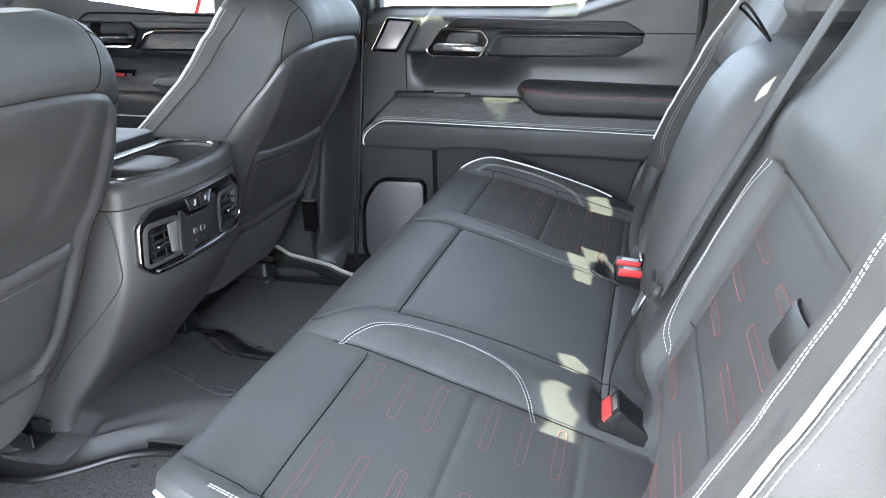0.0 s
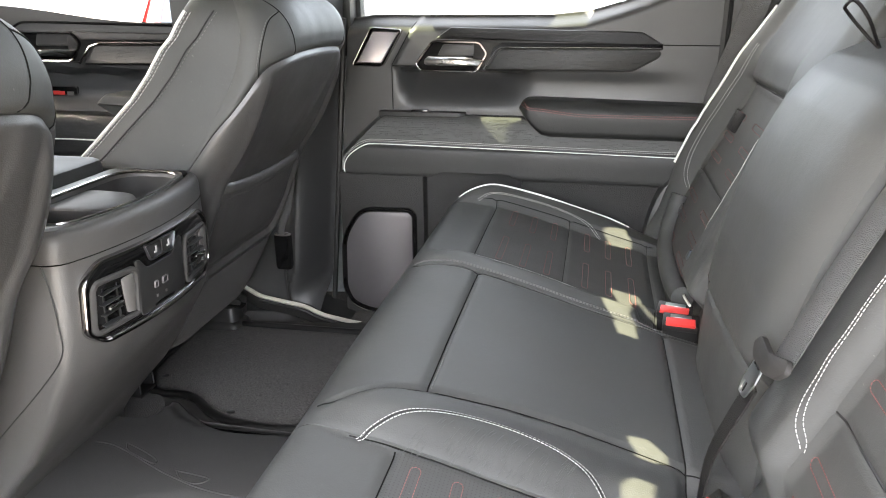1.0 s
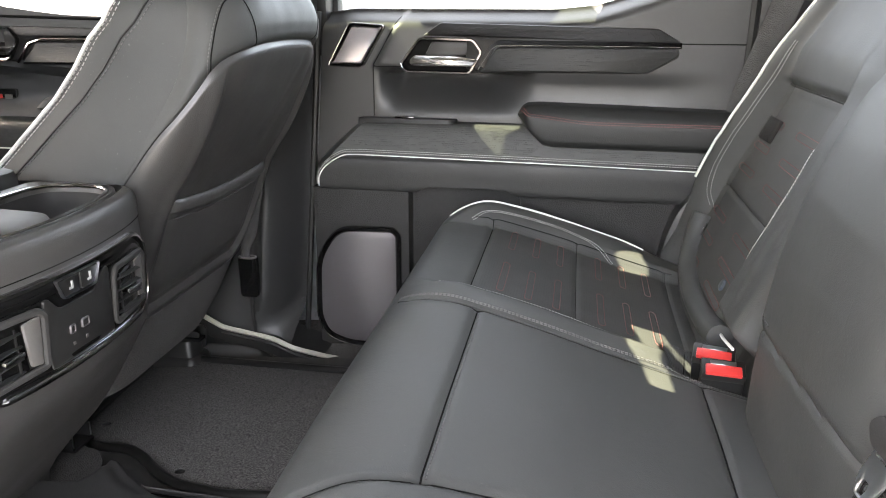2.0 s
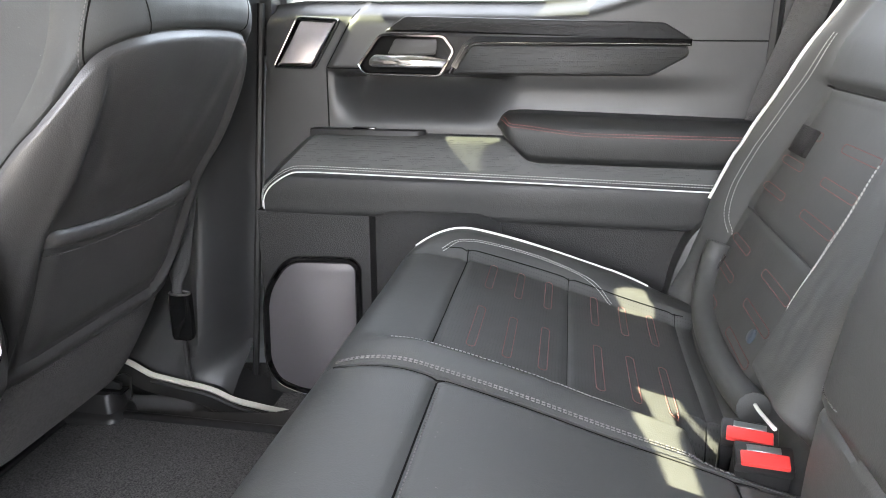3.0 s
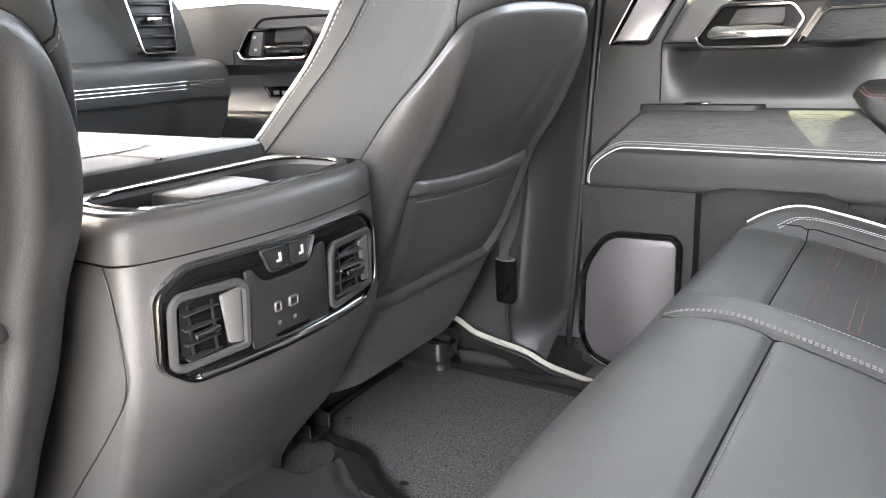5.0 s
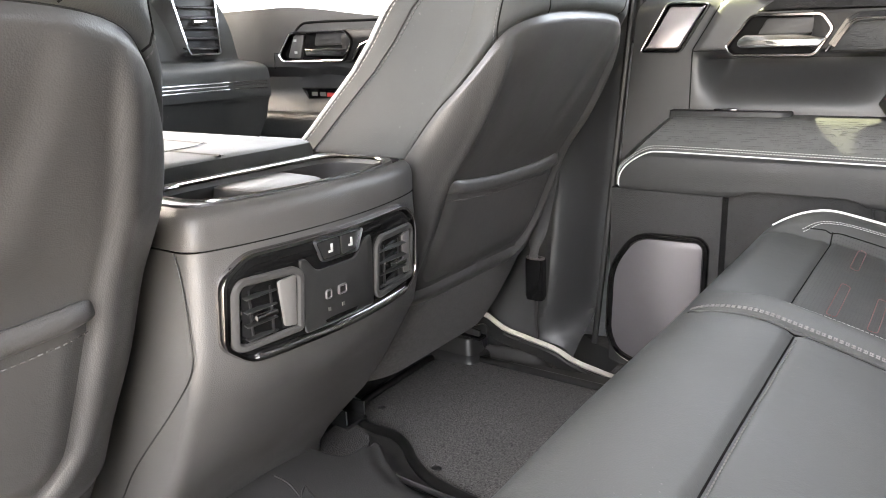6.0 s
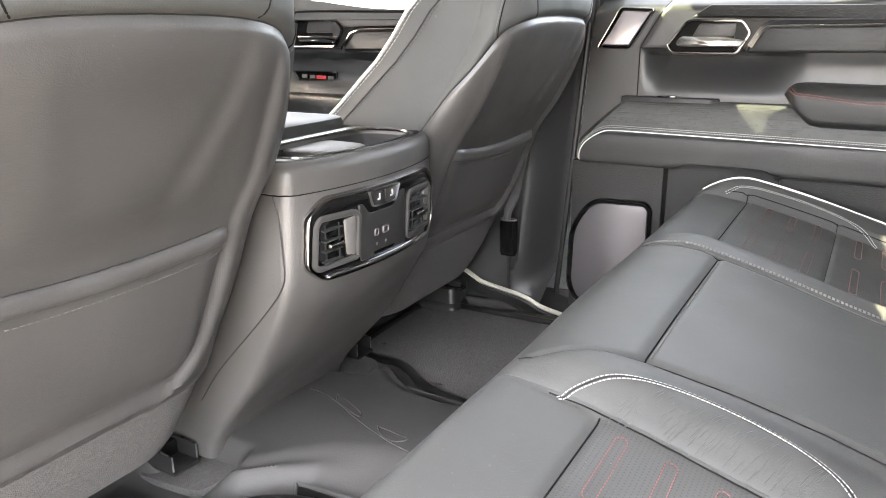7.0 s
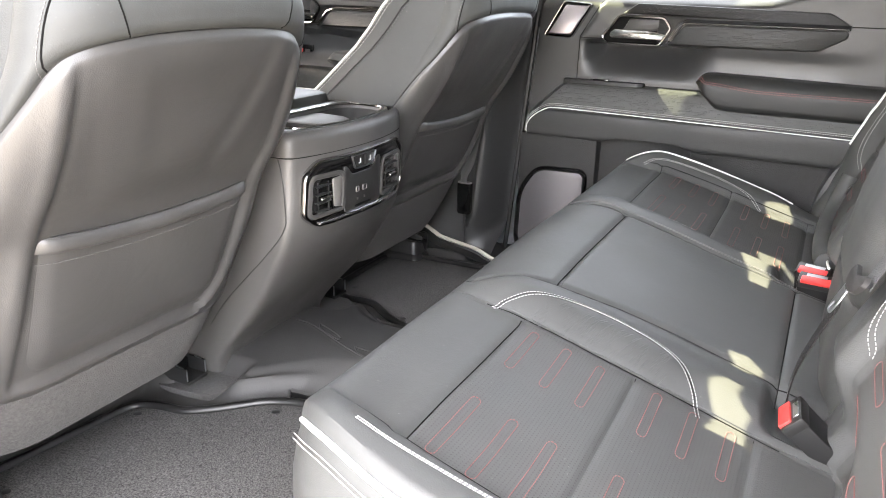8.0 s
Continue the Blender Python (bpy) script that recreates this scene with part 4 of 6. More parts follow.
def cushion_bump(x, y):
    s = 1 if y > 0 else -1
    q, a = SEC[s], abs(y)
    z = 0.003 * (1 - min(a / 0.18, 1) ** 2)
    # inner ridge
    c = (q["mid"] + q["ins"]) / 2
    z += 0.005 * smooth(q["mid"] - 0.004, c - 0.01, a) * smooth(q["ins"] + 0.012, c, a) * smooth(0.36, 0.42, x) * smooth(0.80, 0.68, x)
    # insert
    z -= 0.021 * smooth(q["ins"] - 0.05, q["ins"] + 0.010, a) * smooth(q["bol"] + 0.012, q["bol"] - 0.014, a) * smooth(0.33, 0.42, x)
    z -= 0.004 * smooth(q["ins"], q["ins"] + .08, a) * smooth(q["bol"], q["bol"] - .08, a) * smooth(0.45, 0.5, x)
    # outer bolster
    z += 0.012 * smooth(q["bol"], q["bol"] + 0.045, a) * smooth(0.33, 0.42, x) * smooth(0.78, 0.66, x)
    z -= 0.030 * smooth(q["end"] - 0.022, q["end"], a) ** 2
    # seams
    z += groove(x - 0.4615, 0.0050, 0.0045) * (1 - smooth(q["mid"] - 0.003, q["mid"] + 0.003, a))
    z += groove(x - SEAMS[s][0], 0.0050, 0.0045) * smooth(q["ins"] - 0.004, q["ins"] + 0.004, a) * (1 - smooth(q["bol"] + 0.0, q["bol"] + 0.02, a))
    inside = smooth(q["ins"] - 0.004, q["ins"] + 0.004, a) * (1 - smooth(q["bol"], q["bol"] + 0.015, a))
    z += groove(x - SEAMS[s][1], 0.0045, 0.0035) * inside + groove(x - SEAMS[s][2], 0.0045, 0.0035) * inside
    z += groove(x - 0.757, 0.0045, 0.0035) * (1 - smooth(q["mid"] - 0.003, q["mid"] + 0.003, a))
    ym = mid_edge(x, s)
    z += groove(a - ym, 0.0048, 0.0045) * smooth(0.352, 0.37, x)
    ye = q["ins"] - 0.004
    z += groove(a - ye, 0.004, 0.003) * smooth(0.355, 0.38, x)
    # hollow for the buckles
    z -= 0.055 * smooth(0.715, 0.745, x) * smooth(0.205, 0.228, y) * smooth(0.352, 0.325, y)
    z -= 0.022 * smooth(0.738, 0.762, x) * smooth(-0.262, -0.240, y) * smooth(-0.150, -0.172, y)
    # settled leather
    z += 0.0016 * noise.noise(Vector((x * 9, y * 9, 0.3)))
    wr = smooth(q["mid"] + 0.03, q["ins"] - 0.01, a) * smooth(q["ins"] + 0.01, q["ins"] - 0.015, a) * smooth(0.44, 0.5, x) * smooth(0.70, 0.62, x)
    z += 0.0011 * wr * noise.noise(Vector((x * 95, y * 26, 1.7)))
    return z


def cushion_z(x, y):
    return interp(CB_SMOOTH, x) + cushion_bump(x, y)


CORNER = [(p.x, p.y) for p in spline([(0.312, 0.556, 0), (0.328, 0.577, 0), (0.344, 0.595, 0), (0.365, 0.614, 0), (0.392, 0.633, 0), (0.43, 0.650, 0), (0.48, 0.661, 0), (0.53, 0.665, 0), (0.60, 0.665, 0)], 4)]


def drawn_in(x, y):
    """The outer ends of the bench draw in towards the front."""
    q = SEC[1 if y > 0 else -1]
    end = interp(CORNER, x)
    return y * (1 - (1 - end / 0.665) * smooth(q["bol"] - 0.10, q["end"], abs(y)))


def on_cushion(x, y, lift=0.0008):
    return Vector((x, drawn_in(x, y), cushion_z(x, y) + lift))


def cushion_sheet(y0, y1):
    ys = span(y0, y1, 0.0042)
    def at(k, y):
        x, z = CPROF[k]
        w = smooth(0.25, 0.32, z) if x < 0.36 else 1.0
        return Vector((x, drawn_in(x, y), z + cushion_bump(max(x, 0.33), y) * w))
    rows = list(range(len(CPROF)))
    bm = bmesh.new()
    grid = [[bm.verts.new(at(k, y)) for y in ys] for k in rows]
    for a, b in zip(grid, grid[1:]):
        for i in range(len(ys) - 1):
            bm.faces.new((a[i], a[i + 1], b[i + 1], b[i]))
    # side walls and underside
    for col in (0, -1):
        s = 1 if grid[0][col].co.y > 0 else -1
        outer = abs(ys[col]) > 0.6
        prev = [r[col] for r in grid]
        for drop, out in ((0.012, 0.004), (0.03, 0.010), (0.06, 0.013), (0.12, 0.008), (0.3, -0.01)):
            low = [bm.verts.new((r[col].co.x, r[col].co.y + (s * out if outer else 0), max(0.03, r[col].co.z - drop) if r[col].co.z > 0.05 else r[col].co.z - 0.01)) for r in grid]
            for i in range(len(grid) - 1):
                bm.faces.new((prev[i], prev[i + 1], low[i + 1], low[i]))
            prev = low
    return bm


bench = thing("rear_bench_seat", (0.6, 0, 0), "black leather rear bench with perforated inserts, white piping and stitching", "seat")
part("seat_base", box(0.42, 1.0, -0.62, 0.66, -0.02, 0.06, 0.01), PLASTIC_BLACK, bench, "black plastic seat base")
near_c = part("seat_cushion", cushion_sheet(-0.665, -0.2695), LEATHER, bench, "black leather outboard cushion with red-stitched insert")
mid_c = part("middle_cushion", cushion_sheet(-0.2685, 0.2030), LEATHER, bench, "smooth black leather middle cushion")
far_c = part("seat_cushion", cushion_sheet(0.2040, 0.722), LEATHER, bench, "black leather outboard cushion with red-stitched insert")


for s, c in ((-1, near_c), (1, far_c)):
    q = SEC[s]
    part("insert", sheet(lambda x, a: on_cushion(x, s * a, 0.0008), span(SEAMS[s][0] + 0.002, 0.785, 0.0045), span(q["ins"] - 0.002, q["bol"] + 0.001, 0.0045)), PERF_C, c, "perforated leather insert")


def slot(cx, y0, y1, put, w=0.0053):
    """A long rounded loop of stitches between y0 and y1, round the line x = cx."""
    pts = []
    r = w
    for k in range(7):
        a = math.pi * (k / 6) - math.pi / 2 + math.pi / 2
        pts.append((cx + r * math.cos(a), y1 - r + r * math.sin(a)))
    for k in range(7):
        a = math.pi + math.pi * k / 6
        pts.append((cx + r * math.cos(a), y0 + r + r * math.sin(a)))
    pts.append(pts[0])
    dense = resample([(p[0], p[1], 0) for p in pts], 0.004)
    return [put(p.x, p.y) for p in dense]


SLOTS_X = (0.477, 0.520, 0.563, 0.632, 0.675, 0.718)
for c, rows in ((near_c, (((-0.385, -0.290), (-0.575, -0.462)),)), (far_c, (((0.330, 0.462), (0.532, 0.632)),))):
    lines = []
    for i, x in enumerate(SLOTS_X):
        for y0, y1 in rows[0]:
            if i > 2 and y0 < 0:
                y0, y1 = (y0 + 0.008, y1 + 0.006)
            lines.append(slot(x, y0, y1, lambda x, y: on_cushion(x, y, 0.0014)))
    for loop in lines:
        part("slot_stitch", dashes([loop], 0.0026, 0.0015, 0.00052), THREAD_RED, c, "dusty red slot stitching")
for s, c in ((-1, near_c), (1, far_c)):
    q = SEC[s]
    e = q["ins"]
    arch = [(0.410, e + 0.000), (0.427, e - 0.018), (0.455, e - 0.040), (0.50, e - 0.060), (0.56, e - 0.070), (0.61, e - 0.063), (0.645, e - 0.044), (0.668, e - 0.016), (0.680, e + 0.014)]
    if s > 0:
        arch = [(0.395, e - 0.022), (0.44, e - 0.026), (0.50, e - 0.028), (0.56, e - 0.028), (0.61, e - 0.026), (0.645, e - 0.020), (0.668, e - 0.012)]
    mids = spline([(x, y, 0) for x, y in arch], 8)
    def offset(k, pts):
        out = []
        for i, p in enumerate(pts):
            t = pts[min(i + 1, len(pts) - 1)] - pts[max(i - 1, 0)]
            n = Vector((-t.y, t.x, 0)).normalized()
            out.append(on_cushion(p.x + n.x * k, s * (p.y + n.y * k), 0.0010))
        return out
    part("white_stitching", dashes([offset(0.0020, mids), offset(-0.0020, mids)], 0.0032, 0.0014, 0.0005), THREAD, c, "double white stitching")
    part("seam", tube(offset(0.0, mids), 0.0009, 6), PLASTIC_BLACK, c)
    # outer bolster stitching, and piping on the edge
    b = q["bol"]
    outer = spline([(x, y, 0) for x, y in ((0.395, b - 0.002), (0.42, b + 0.012), (0.46, b + 0.020), (0.53, b + 0.022), (0.59, b + 0.016), (0.635, b + 0.004), (0.660, b - 0.012))], 8)
    if s < 0:
        outer = spline([(x, y, 0) for x, y in ((0.425, b + 0.037), (0.462, b + 0.032), (0.50, b + 0.027), (0.54, b + 0.023), (0.60, b + 0.014), (0.65, b + 0.0))], 8)
    part("white_stitching", dashes([offset(0.0020, outer), offset(-0.0020, outer)], 0.0032, 0.0014, 0.0005), THREAD, c, "double white stitching")
    en = q["end"] - (0.006 if s < 0 else 0.022)
    pipe = [Vector((x, drawn_in(x, s * en), interp(CB_SMOOTH, x) + (-0.017 if s < 0 else 0.0005) + 0.012 * smooth(0.33, 0.42, x) * smooth(0.78, 0.66, x))) for x in span(0.350, 0.79 if s < 0 else 0.72, 0.012)]
    part("piping", tube(pipe, 0.0030 if s < 0 else 0.0020, 8), WHITE, c, "white piping")
    part("white_stitching", dashes([[Vector((p.x - 0.004 * smooth(0.45, 0.36, p.x), p.y + s * (0.0062 + dy), p.z - dz)) for p in pipe] for dy, dz in ((0.0022, 0.012), (0.0040, 0.0165))], 0.0032, 0.0015, 0.0005), THREAD, c)
rnd = random.Random(8)
bm = bmesh.new()
for k in range(150):
    x = rnd.uniform(0.455, 0.635)
    a = SEC[-1]["ins"] - rnd.uniform(0.010, 0.050) * smooth(0.44, 0.50, x)
    if noise.noise(Vector((x * 40, a * 30, 2.0))) > -0.15:
        ln = rnd.uniform(0.006, 0.016)
        tube([on_cushion(x + 0.5 * ln * t, -(a - ln * t), 0.0001) for t in (-0.5, 0.0, 0.5)], 0.00042, 4, bm)
part("embossing", bm, LEATHER, near_c, "pressed slanting strokes")
# seams pressed into the leather
for s, c in ((-1, near_c), (1, far_c)):
    q = SEC[s]
    for x in SEAMS[s]:
        part("seam", tube([on_cushion(x, s * a, 0.0004) for a in span(q["ins"], q["bol"] + 0.004, 0.006)], 0.0009, 6), MATT_BLACK, c)
    part("seam", tube([on_cushion(x, s * (q["ins"] - 0.004), 0.0004) for x in span(0.40, 0.77, 0.008)], 0.0010, 6), MATT_BLACK, c)
    part("seam", tube([on_cushion(x, s * (q["bol"] + 0.002), 0.0003) for x in span(0.40, 0.77, 0.008)], 0.0010, 6), MATT_BLACK, c)
    part("seam", tube([on_cushion(x, s * mid_edge(x, s), 0.0004) for x in span(0.352, 0.78, 0.006)], 0.0009, 6), MATT_BLACK, mid_c if s < 0 else c)
for x in (0.4615, 0.757):
    part("seam", tube([on_cushion(x, y, 0.0004) for y in span(-0.178, 0.198, 0.008)], 0.0010, 6), MATT_BLACK, mid_c)
# dark seams that divide the cushions
part("dark_stitching", dashes([[on_cushion(x, 0.2085, 0.0016) for x in span(0.352, 0.76, 0.008)], [on_cushion(x, 0.2125, 0.0012) for x in span(0.352, 0.76, 0.008)]], 0.0036, 0.0020, 0.0008), THREAD_DARK, far_c, "dark grey edge stitching")
part("dark_stitching", dashes([[on_cushion(0.466, y, 0.0010) for y in span(-0.172, 0.182, 0.01)]], 0.003, 0.002, 0.0006), THREAD_DARK, mid_c)


# ---------------------------------------------------------------- rear bench, backrests
BN = Vector((-0.919, 0, 0.395))
BS = {-1: dict(mid=0.165, ins=0.265, bol=0.582, end=0.722), 1: dict(mid=0.206, ins=0.345, bol=0.680, end=0.726)}


def back_base(z):
    return Vector((0.826 + 0.43 * (z - 0.374) + 0.012 * smooth(0.6, 0.75, z), 0, z))


def back_bump(z, y):
    s = 1 if y > 0 else -1
    q, a = BS[s], abs(y)
    ins = smooth(q["ins"] - 0.015, q["ins"] + 0.015, a) * smooth(q["bol"] + 0.015, q["bol"] - 0.015, a) * smooth(0.612, 0.590, z)
    d = -0.018 * ins
    d += 0.010 * smooth(q["mid"], q["mid"] + 0.03, a) * smooth(q["ins"] + 0.02, q["ins"] - 0.02, a) * smooth(0.70, 0.62, z)
    d += 0.014 * smooth(q["bol"], q["bol"] + 0.04, a) * smooth(0.72, 0.6, z)
    d -= (0.045 * smooth(q["end"] - 0.03, q["end"], a) ** 2 if s < 0 else 0.012 * smooth(q["end"] - 0.012, q["end"], a) ** 2)
    if s > 0:
        d += interp(FAR_PROUD, z) * smooth(q["bol"] - 0.015, q["bol"] + 0.035, a)
        d -= 0.06 * smooth(0.315, 0.288, z) * smooth(0.37, 0.31, a)
    else:
        d -= 0.050 * smooth(0.350, 0.285, z) * smooth(0.48, 0.32, a)
    d -= 0.02 * smooth(q["mid"] + 0.014, q["mid"], a)
    d += groove(z - 0.601, 0.004, 0.008) * smooth(q["ins"] - 0.012, q["ins"] + 0.006, a) * smooth(q["bol"] + 0.01, q["bol"] - 0.006, a)
    d += groove(z - 0.417, 0.003, 0.0035) * ins + groove(z - 0.245, 0.003, 0.004) * ins
    d += groove(a - q["ins"] - 0.002, 0.004, 0.004) * smooth(0.60, 0.58, z)
    d += groove(a - q["bol"] + 0.002, 0.004, 0.004) * smooth(0.60, 0.58, z)
    d += 0.012 * smooth(0.60, 0.66, z) * smooth(q["mid"], q["mid"] + 0.06, a) * smooth(q["end"], q["end"] - 0.06, a)
    d -= 0.05 * smooth(0.755, 0.80, z) ** 2
    d += 0.0018 * noise.noise(Vector((z * 10, y * 10, 4.1)))
    fold = smooth(q["bol"] - 0.01, q["bol"] + 0.03, a) + smooth(q["ins"] + 0.01, q["ins"] - 0.03, a)
    d += 0.0016 * fold * noise.noise(Vector((z * 38, y * 60, 7.7))) * smooth(0.62, 0.5, z)
    return d


FAR_END = [(0.19, 0.745), (0.44, 0.745), (0.55, 0.716), (0.62, 0.694), (0.69, 0.683), (0.745, 0.672), (0.80, 0.650)]
FAR_PROUD = [(0.30, 0.0), (0.40, 0.016), (0.50, 0.021), (0.60, 0.019), (0.70, 0.030)]


def on_back(z, y, lift=0.0008):
    wide = y + (interp(FAR_END, z) - 0.726) * smooth(0.54, 0.726, y) if y > 0 else y
    return back_base(z) + Vector((0, wide, 0)) + BN * (back_bump(z, y) + lift)


def back_sheet(y0, y1, fn, top=0.80):
    zs = span(0.19, top, 0.0042)
    ys = span(y0, y1, 0.0042)
    bm = bmesh.new()
    grid = [[bm.verts.new(fn(z, y)) for y in ys] for z in zs]
    for a, b in zip(grid, grid[1:]):
        for i in range(len(ys) - 1):
            bm.faces.new((a[i], a[i + 1], b[i + 1], b[i]))
    rear = Vector((0.11, 0, -0.03))
    rim = [r[0] for r in grid] + grid[-1][1:] + [r[-1] for r in grid[::-1]][1:]
    back = [bm.verts.new(v.co + rear) for v in rim]
    for i in range(len(rim) - 1):
        bm.faces.new((rim[i], rim[i + 1], back[i + 1], back[i]))
    return bm


near_b = part("backrest", back_sheet(-0.722, -0.168, lambda z, y: on_back(z, y, 0)), LEATHER, bench, "black leather outboard backrest with red-stitched insert")
far_b = part("backrest", back_sheet(0.209, 0.726, lambda z, y: on_back(z, y, 0)), LEATHER, bench, "black leather outboard backrest with red-stitched insert")


def on_mid(z, y, lift=0.0):
    c = 0.0205
    a = abs(y - c) / 0.188
    line = 0.360 - 0.06 * (y - c)
    low = interp([(0.19, -0.058), (0.226, -0.041), (0.30, -0.008), (0.345, 0.010), (0.40, 0.030)], z)
    high = interp([(0.30, -0.02), (0.36, 0.018), (0.40, 0.032), (0.44, 0.045), (0.505, 0.056), (0.57, 0.060), (0.616, 0.060), (0.65, 0.054), (0.675, 0.042), (0.70, 0.018), (0.72, -0.02), (0.745, -0.08)], z)
    k = smooth(line - 0.004, line + 0.004, z)
    d = lerp(low, high, k) - 0.006 * math.exp(-((z - line) / 0.004) ** 2) - 0.030 * a ** 6
    d += 0.0016 * noise.noise(Vector((z * 8, y * 8, 2.2)))
    return back_base(min(z, 0.75)) + Vector((0, y, 0)) + BN * (d + lift)


mid_b = part("middle_backrest", back_sheet(-0.166, 0.207, on_mid, 0.745), LEATHER, bench, "smooth black leather middle backrest")
part("seam_stitching", dashes([[on_mid(0.374 - 0.06 * (y - 0.0205), y, 0.0008) for y in span(0.12, 0.203, 0.01)]], 0.0042, 0.0022, 0.0008), THREAD_DARK, mid_b)
ROWS_Z = (0.540, 0.498, 0.456, 0.374, 0.332, 0.290)
for c, cols in ((near_b, ((-0.372, -0.280), (-0.545, -0.437))), (far_b, ((0.392, 0.510), (0.588, 0.672)))):
    lines = [slot(z, y0, y1, lambda z, y: on_back(z, y, 0.0014), 0.0053) for z in ROWS_Z for y0, y1 in cols]
    for loop in lines:
        part("slot_stitch", dashes([loop], 0.0026, 0.0015, 0.00052), THREAD_RED, c, "dusty red slot stitching")
for s, c in ((-1, near_b), (1, far_b)):
    q = BS[s]
    e, b = q["ins"], q["bol"]
    if s < 0:
        arcs = [[(0.372, e + 0.004), (0.40, e - 0.008), (0.45, e - 0.016), (0.52, e - 0.018), (0.57, e - 0.014), (0.605, e - 0.008)],
                [(0.30, b + 0.050), (0.40, b + 0.052), (0.50, b + 0.055), (0.58, b + 0.054), (0.66, b + 0.054)]]
    else:
        arcs = [[(0.36, e + 0.0), (0.40, e - 0.012), (0.46, e - 0.018), (0.54, e - 0.016)],
                [(0.372, b - 0.002), (0.395, b + 0.008), (0.44, b + 0.014), (0.52, b + 0.016), (0.60, b + 0.015), (0.66, b + 0.010)]]
    for arc in arcs:
        mids = spline([(z, y, 0) for z, y in arc], 8)
        part("white_stitching", dashes([[on_back(p.x, s * (p.y + k), 0.001) for p in mids] for k in (-0.0023, 0.0023)], 0.0034, 0.0015, 0.0005), THREAD, c, "double white stitching")
    en = q["end"] - (0.029 if s < 0 else 0.006)
    pipe = [on_back(z, s * en, 0.003 if s < 0 else 0.0042) for z in span(0.33 if s < 0 else 0.40, 0.725, 0.015)]
    part("piping", tube(pipe, 0.0027 if s < 0 else 0.0026, 8), WHITE, c, "white piping")
    part("insert", sheet(lambda z, a: on_back(z, s * a, 0.0008), span(0.247, 0.600, 0.005), span(q["ins"] + 0.004, q["bol"] - 0.003, 0.005)), LEATHER, c, "smooth leather insert")
    for zl in (0.417, 0.601):
        part("seam", tube([on_back(zl, s * a, 0.0012) for a in span(q["ins"] + 0.004, q["bol"] - 0.003, 0.01)], 0.0015, 6), PLASTIC_BLACK, c)
    if s < 0:
        part("white_stitching", dashes([[on_back(z, s * (q["end"] - k), 0.0012) for z in span(0.33, 0.725, 0.015)] for k in (0.0235, 0.0195)], 0.0034, 0.0014, 0.0005), THREAD, c)
    else:
        part("piping", tube(spline([(0.800, 0.335, 0.272), (0.798, 0.30, 0.277), (0.800, 0.245, 0.286)], 5), 0.0022, 8), WHITE, c, "white piping")
for yc, w, up in ((-0.43, 0.16, 0.05), (0.042, 0.11, 0.0), (0.47, 0.15, 0.05)):
    hz = [(z + up, k) for z, k in ((0.735, .84), (0.748, .97), (0.79, 1.0), (0.86, 1.0), (0.90, .94), (0.918, .8), (0.925, .5))]
    hr = part("headrest", loft([[Vector((x, y, z)) for x, y in round_poly([(1.02 + .05 * k + .2 * (z - .74), yc - w * k), (1.02 + .05 * k + .2 * (z - .74), yc + w * k), (1.02 - .06 * k + .2 * (z - .74), yc + w * k), (1.02 - .06 * k + .2 * (z - .74), yc - w * k)], 0.04, 5)] for z, k in hz]), LEATHER, bench, "black leather headrest")
    for k in range(3):
        part("trim_line", tube([Vector((1.02 - 0.062 + .2 * (z - .74), y, z)) for y, z in ((yc - w * .8, 0.79 + up + k * 0.012), (yc - w * .55, 0.765 + up + k * 0.012), (yc + w * .55, 0.765 + up + k * 0.012), (yc + w * .8, 0.79 + up + k * 0.012))], 0.003, 6), WHITE, hr, "pale trim line")
roll = [Vector(p) for p in spline([(0.822, 0.694, 0.352), (0.812, 0.686, 0.318), (0.801, 0.655, 0.284), (0.793, 0.590, 0.263), (0.790, 0.490, 0.257), (0.792, 0.390, 0.261), (0.797, 0.315, 0.270)], 6)]
part("foot_roll", tube(roll, 0.019, 14), LEATHER, far_b, "padded roll at the foot of the backrest")
part("side_trim", plate(round_poly([(0.752, 0.20), (0.762, 0.285), (0.782, 0.345), (0.815, 0.385), (0.90, 0.395), (0.90, 0.20)], 0.025, 5), XZ, 0.80, 0.738, 0.008), PLASTIC_SOFT, bench, "dark plastic side trim")
# pull straps and tag
for s, y, z, ang in ((-1, -0.530, 0.537, 35), (1, 0.634, 0.528, -35)):
    c = near_b if s < 0 else far_b
    pts = [on_back(z, y + dy, h) for dy, h in (((0.038, -0.003), (0.035, 0.003), (0.022, 0.007), (0.0, 0.008), (-0.022, 0.006), (-0.038, 0.003), (-0.052, 0.001)) if s < 0 else ((-0.030, -0.002), (-0.026, 0.006), (-0.012, 0.010), (0.006, 0.011), (0.022, 0.010), (0.036, 0.004)))]
    part("pull_strap", tube(spline(pts, 4), 0, flat=(0.040, 0.0024, BN)), STRAP if s < 0 else WEB_DARK, c, "black webbing pull strap")
loop_line = [(0.948, 0.060, 0.700), (0.930, 0.074, 0.720), (0.908, 0.066, 0.741), (0.899, 0.046, 0.748), (0.903, 0.029, 0.754), (0.920, 0.030, 0.736), (0.945, 0.056, 0.703), (0.944, 0.03, 0.694), (0.942, -0.02, 0.684)]
part("release_loop", tube(spline(loop_line, 8), 0.0021, 8), WEB_DARK, mid_b, "thin black release loop")
tagp = on_back(0.332, 0.664, 0.004)
tg = part("anchor_tag", turned(box(-0.012, 0.012, -0.014, 0.014, -0.0012, 0.0012, 0.0008, 1), Matrix.Translation(tagp) @ BN.to_track_quat("Z", "Y").to_matrix().to_4x4()), PLASTIC_BLACK, far_b, "small black child-seat tag")
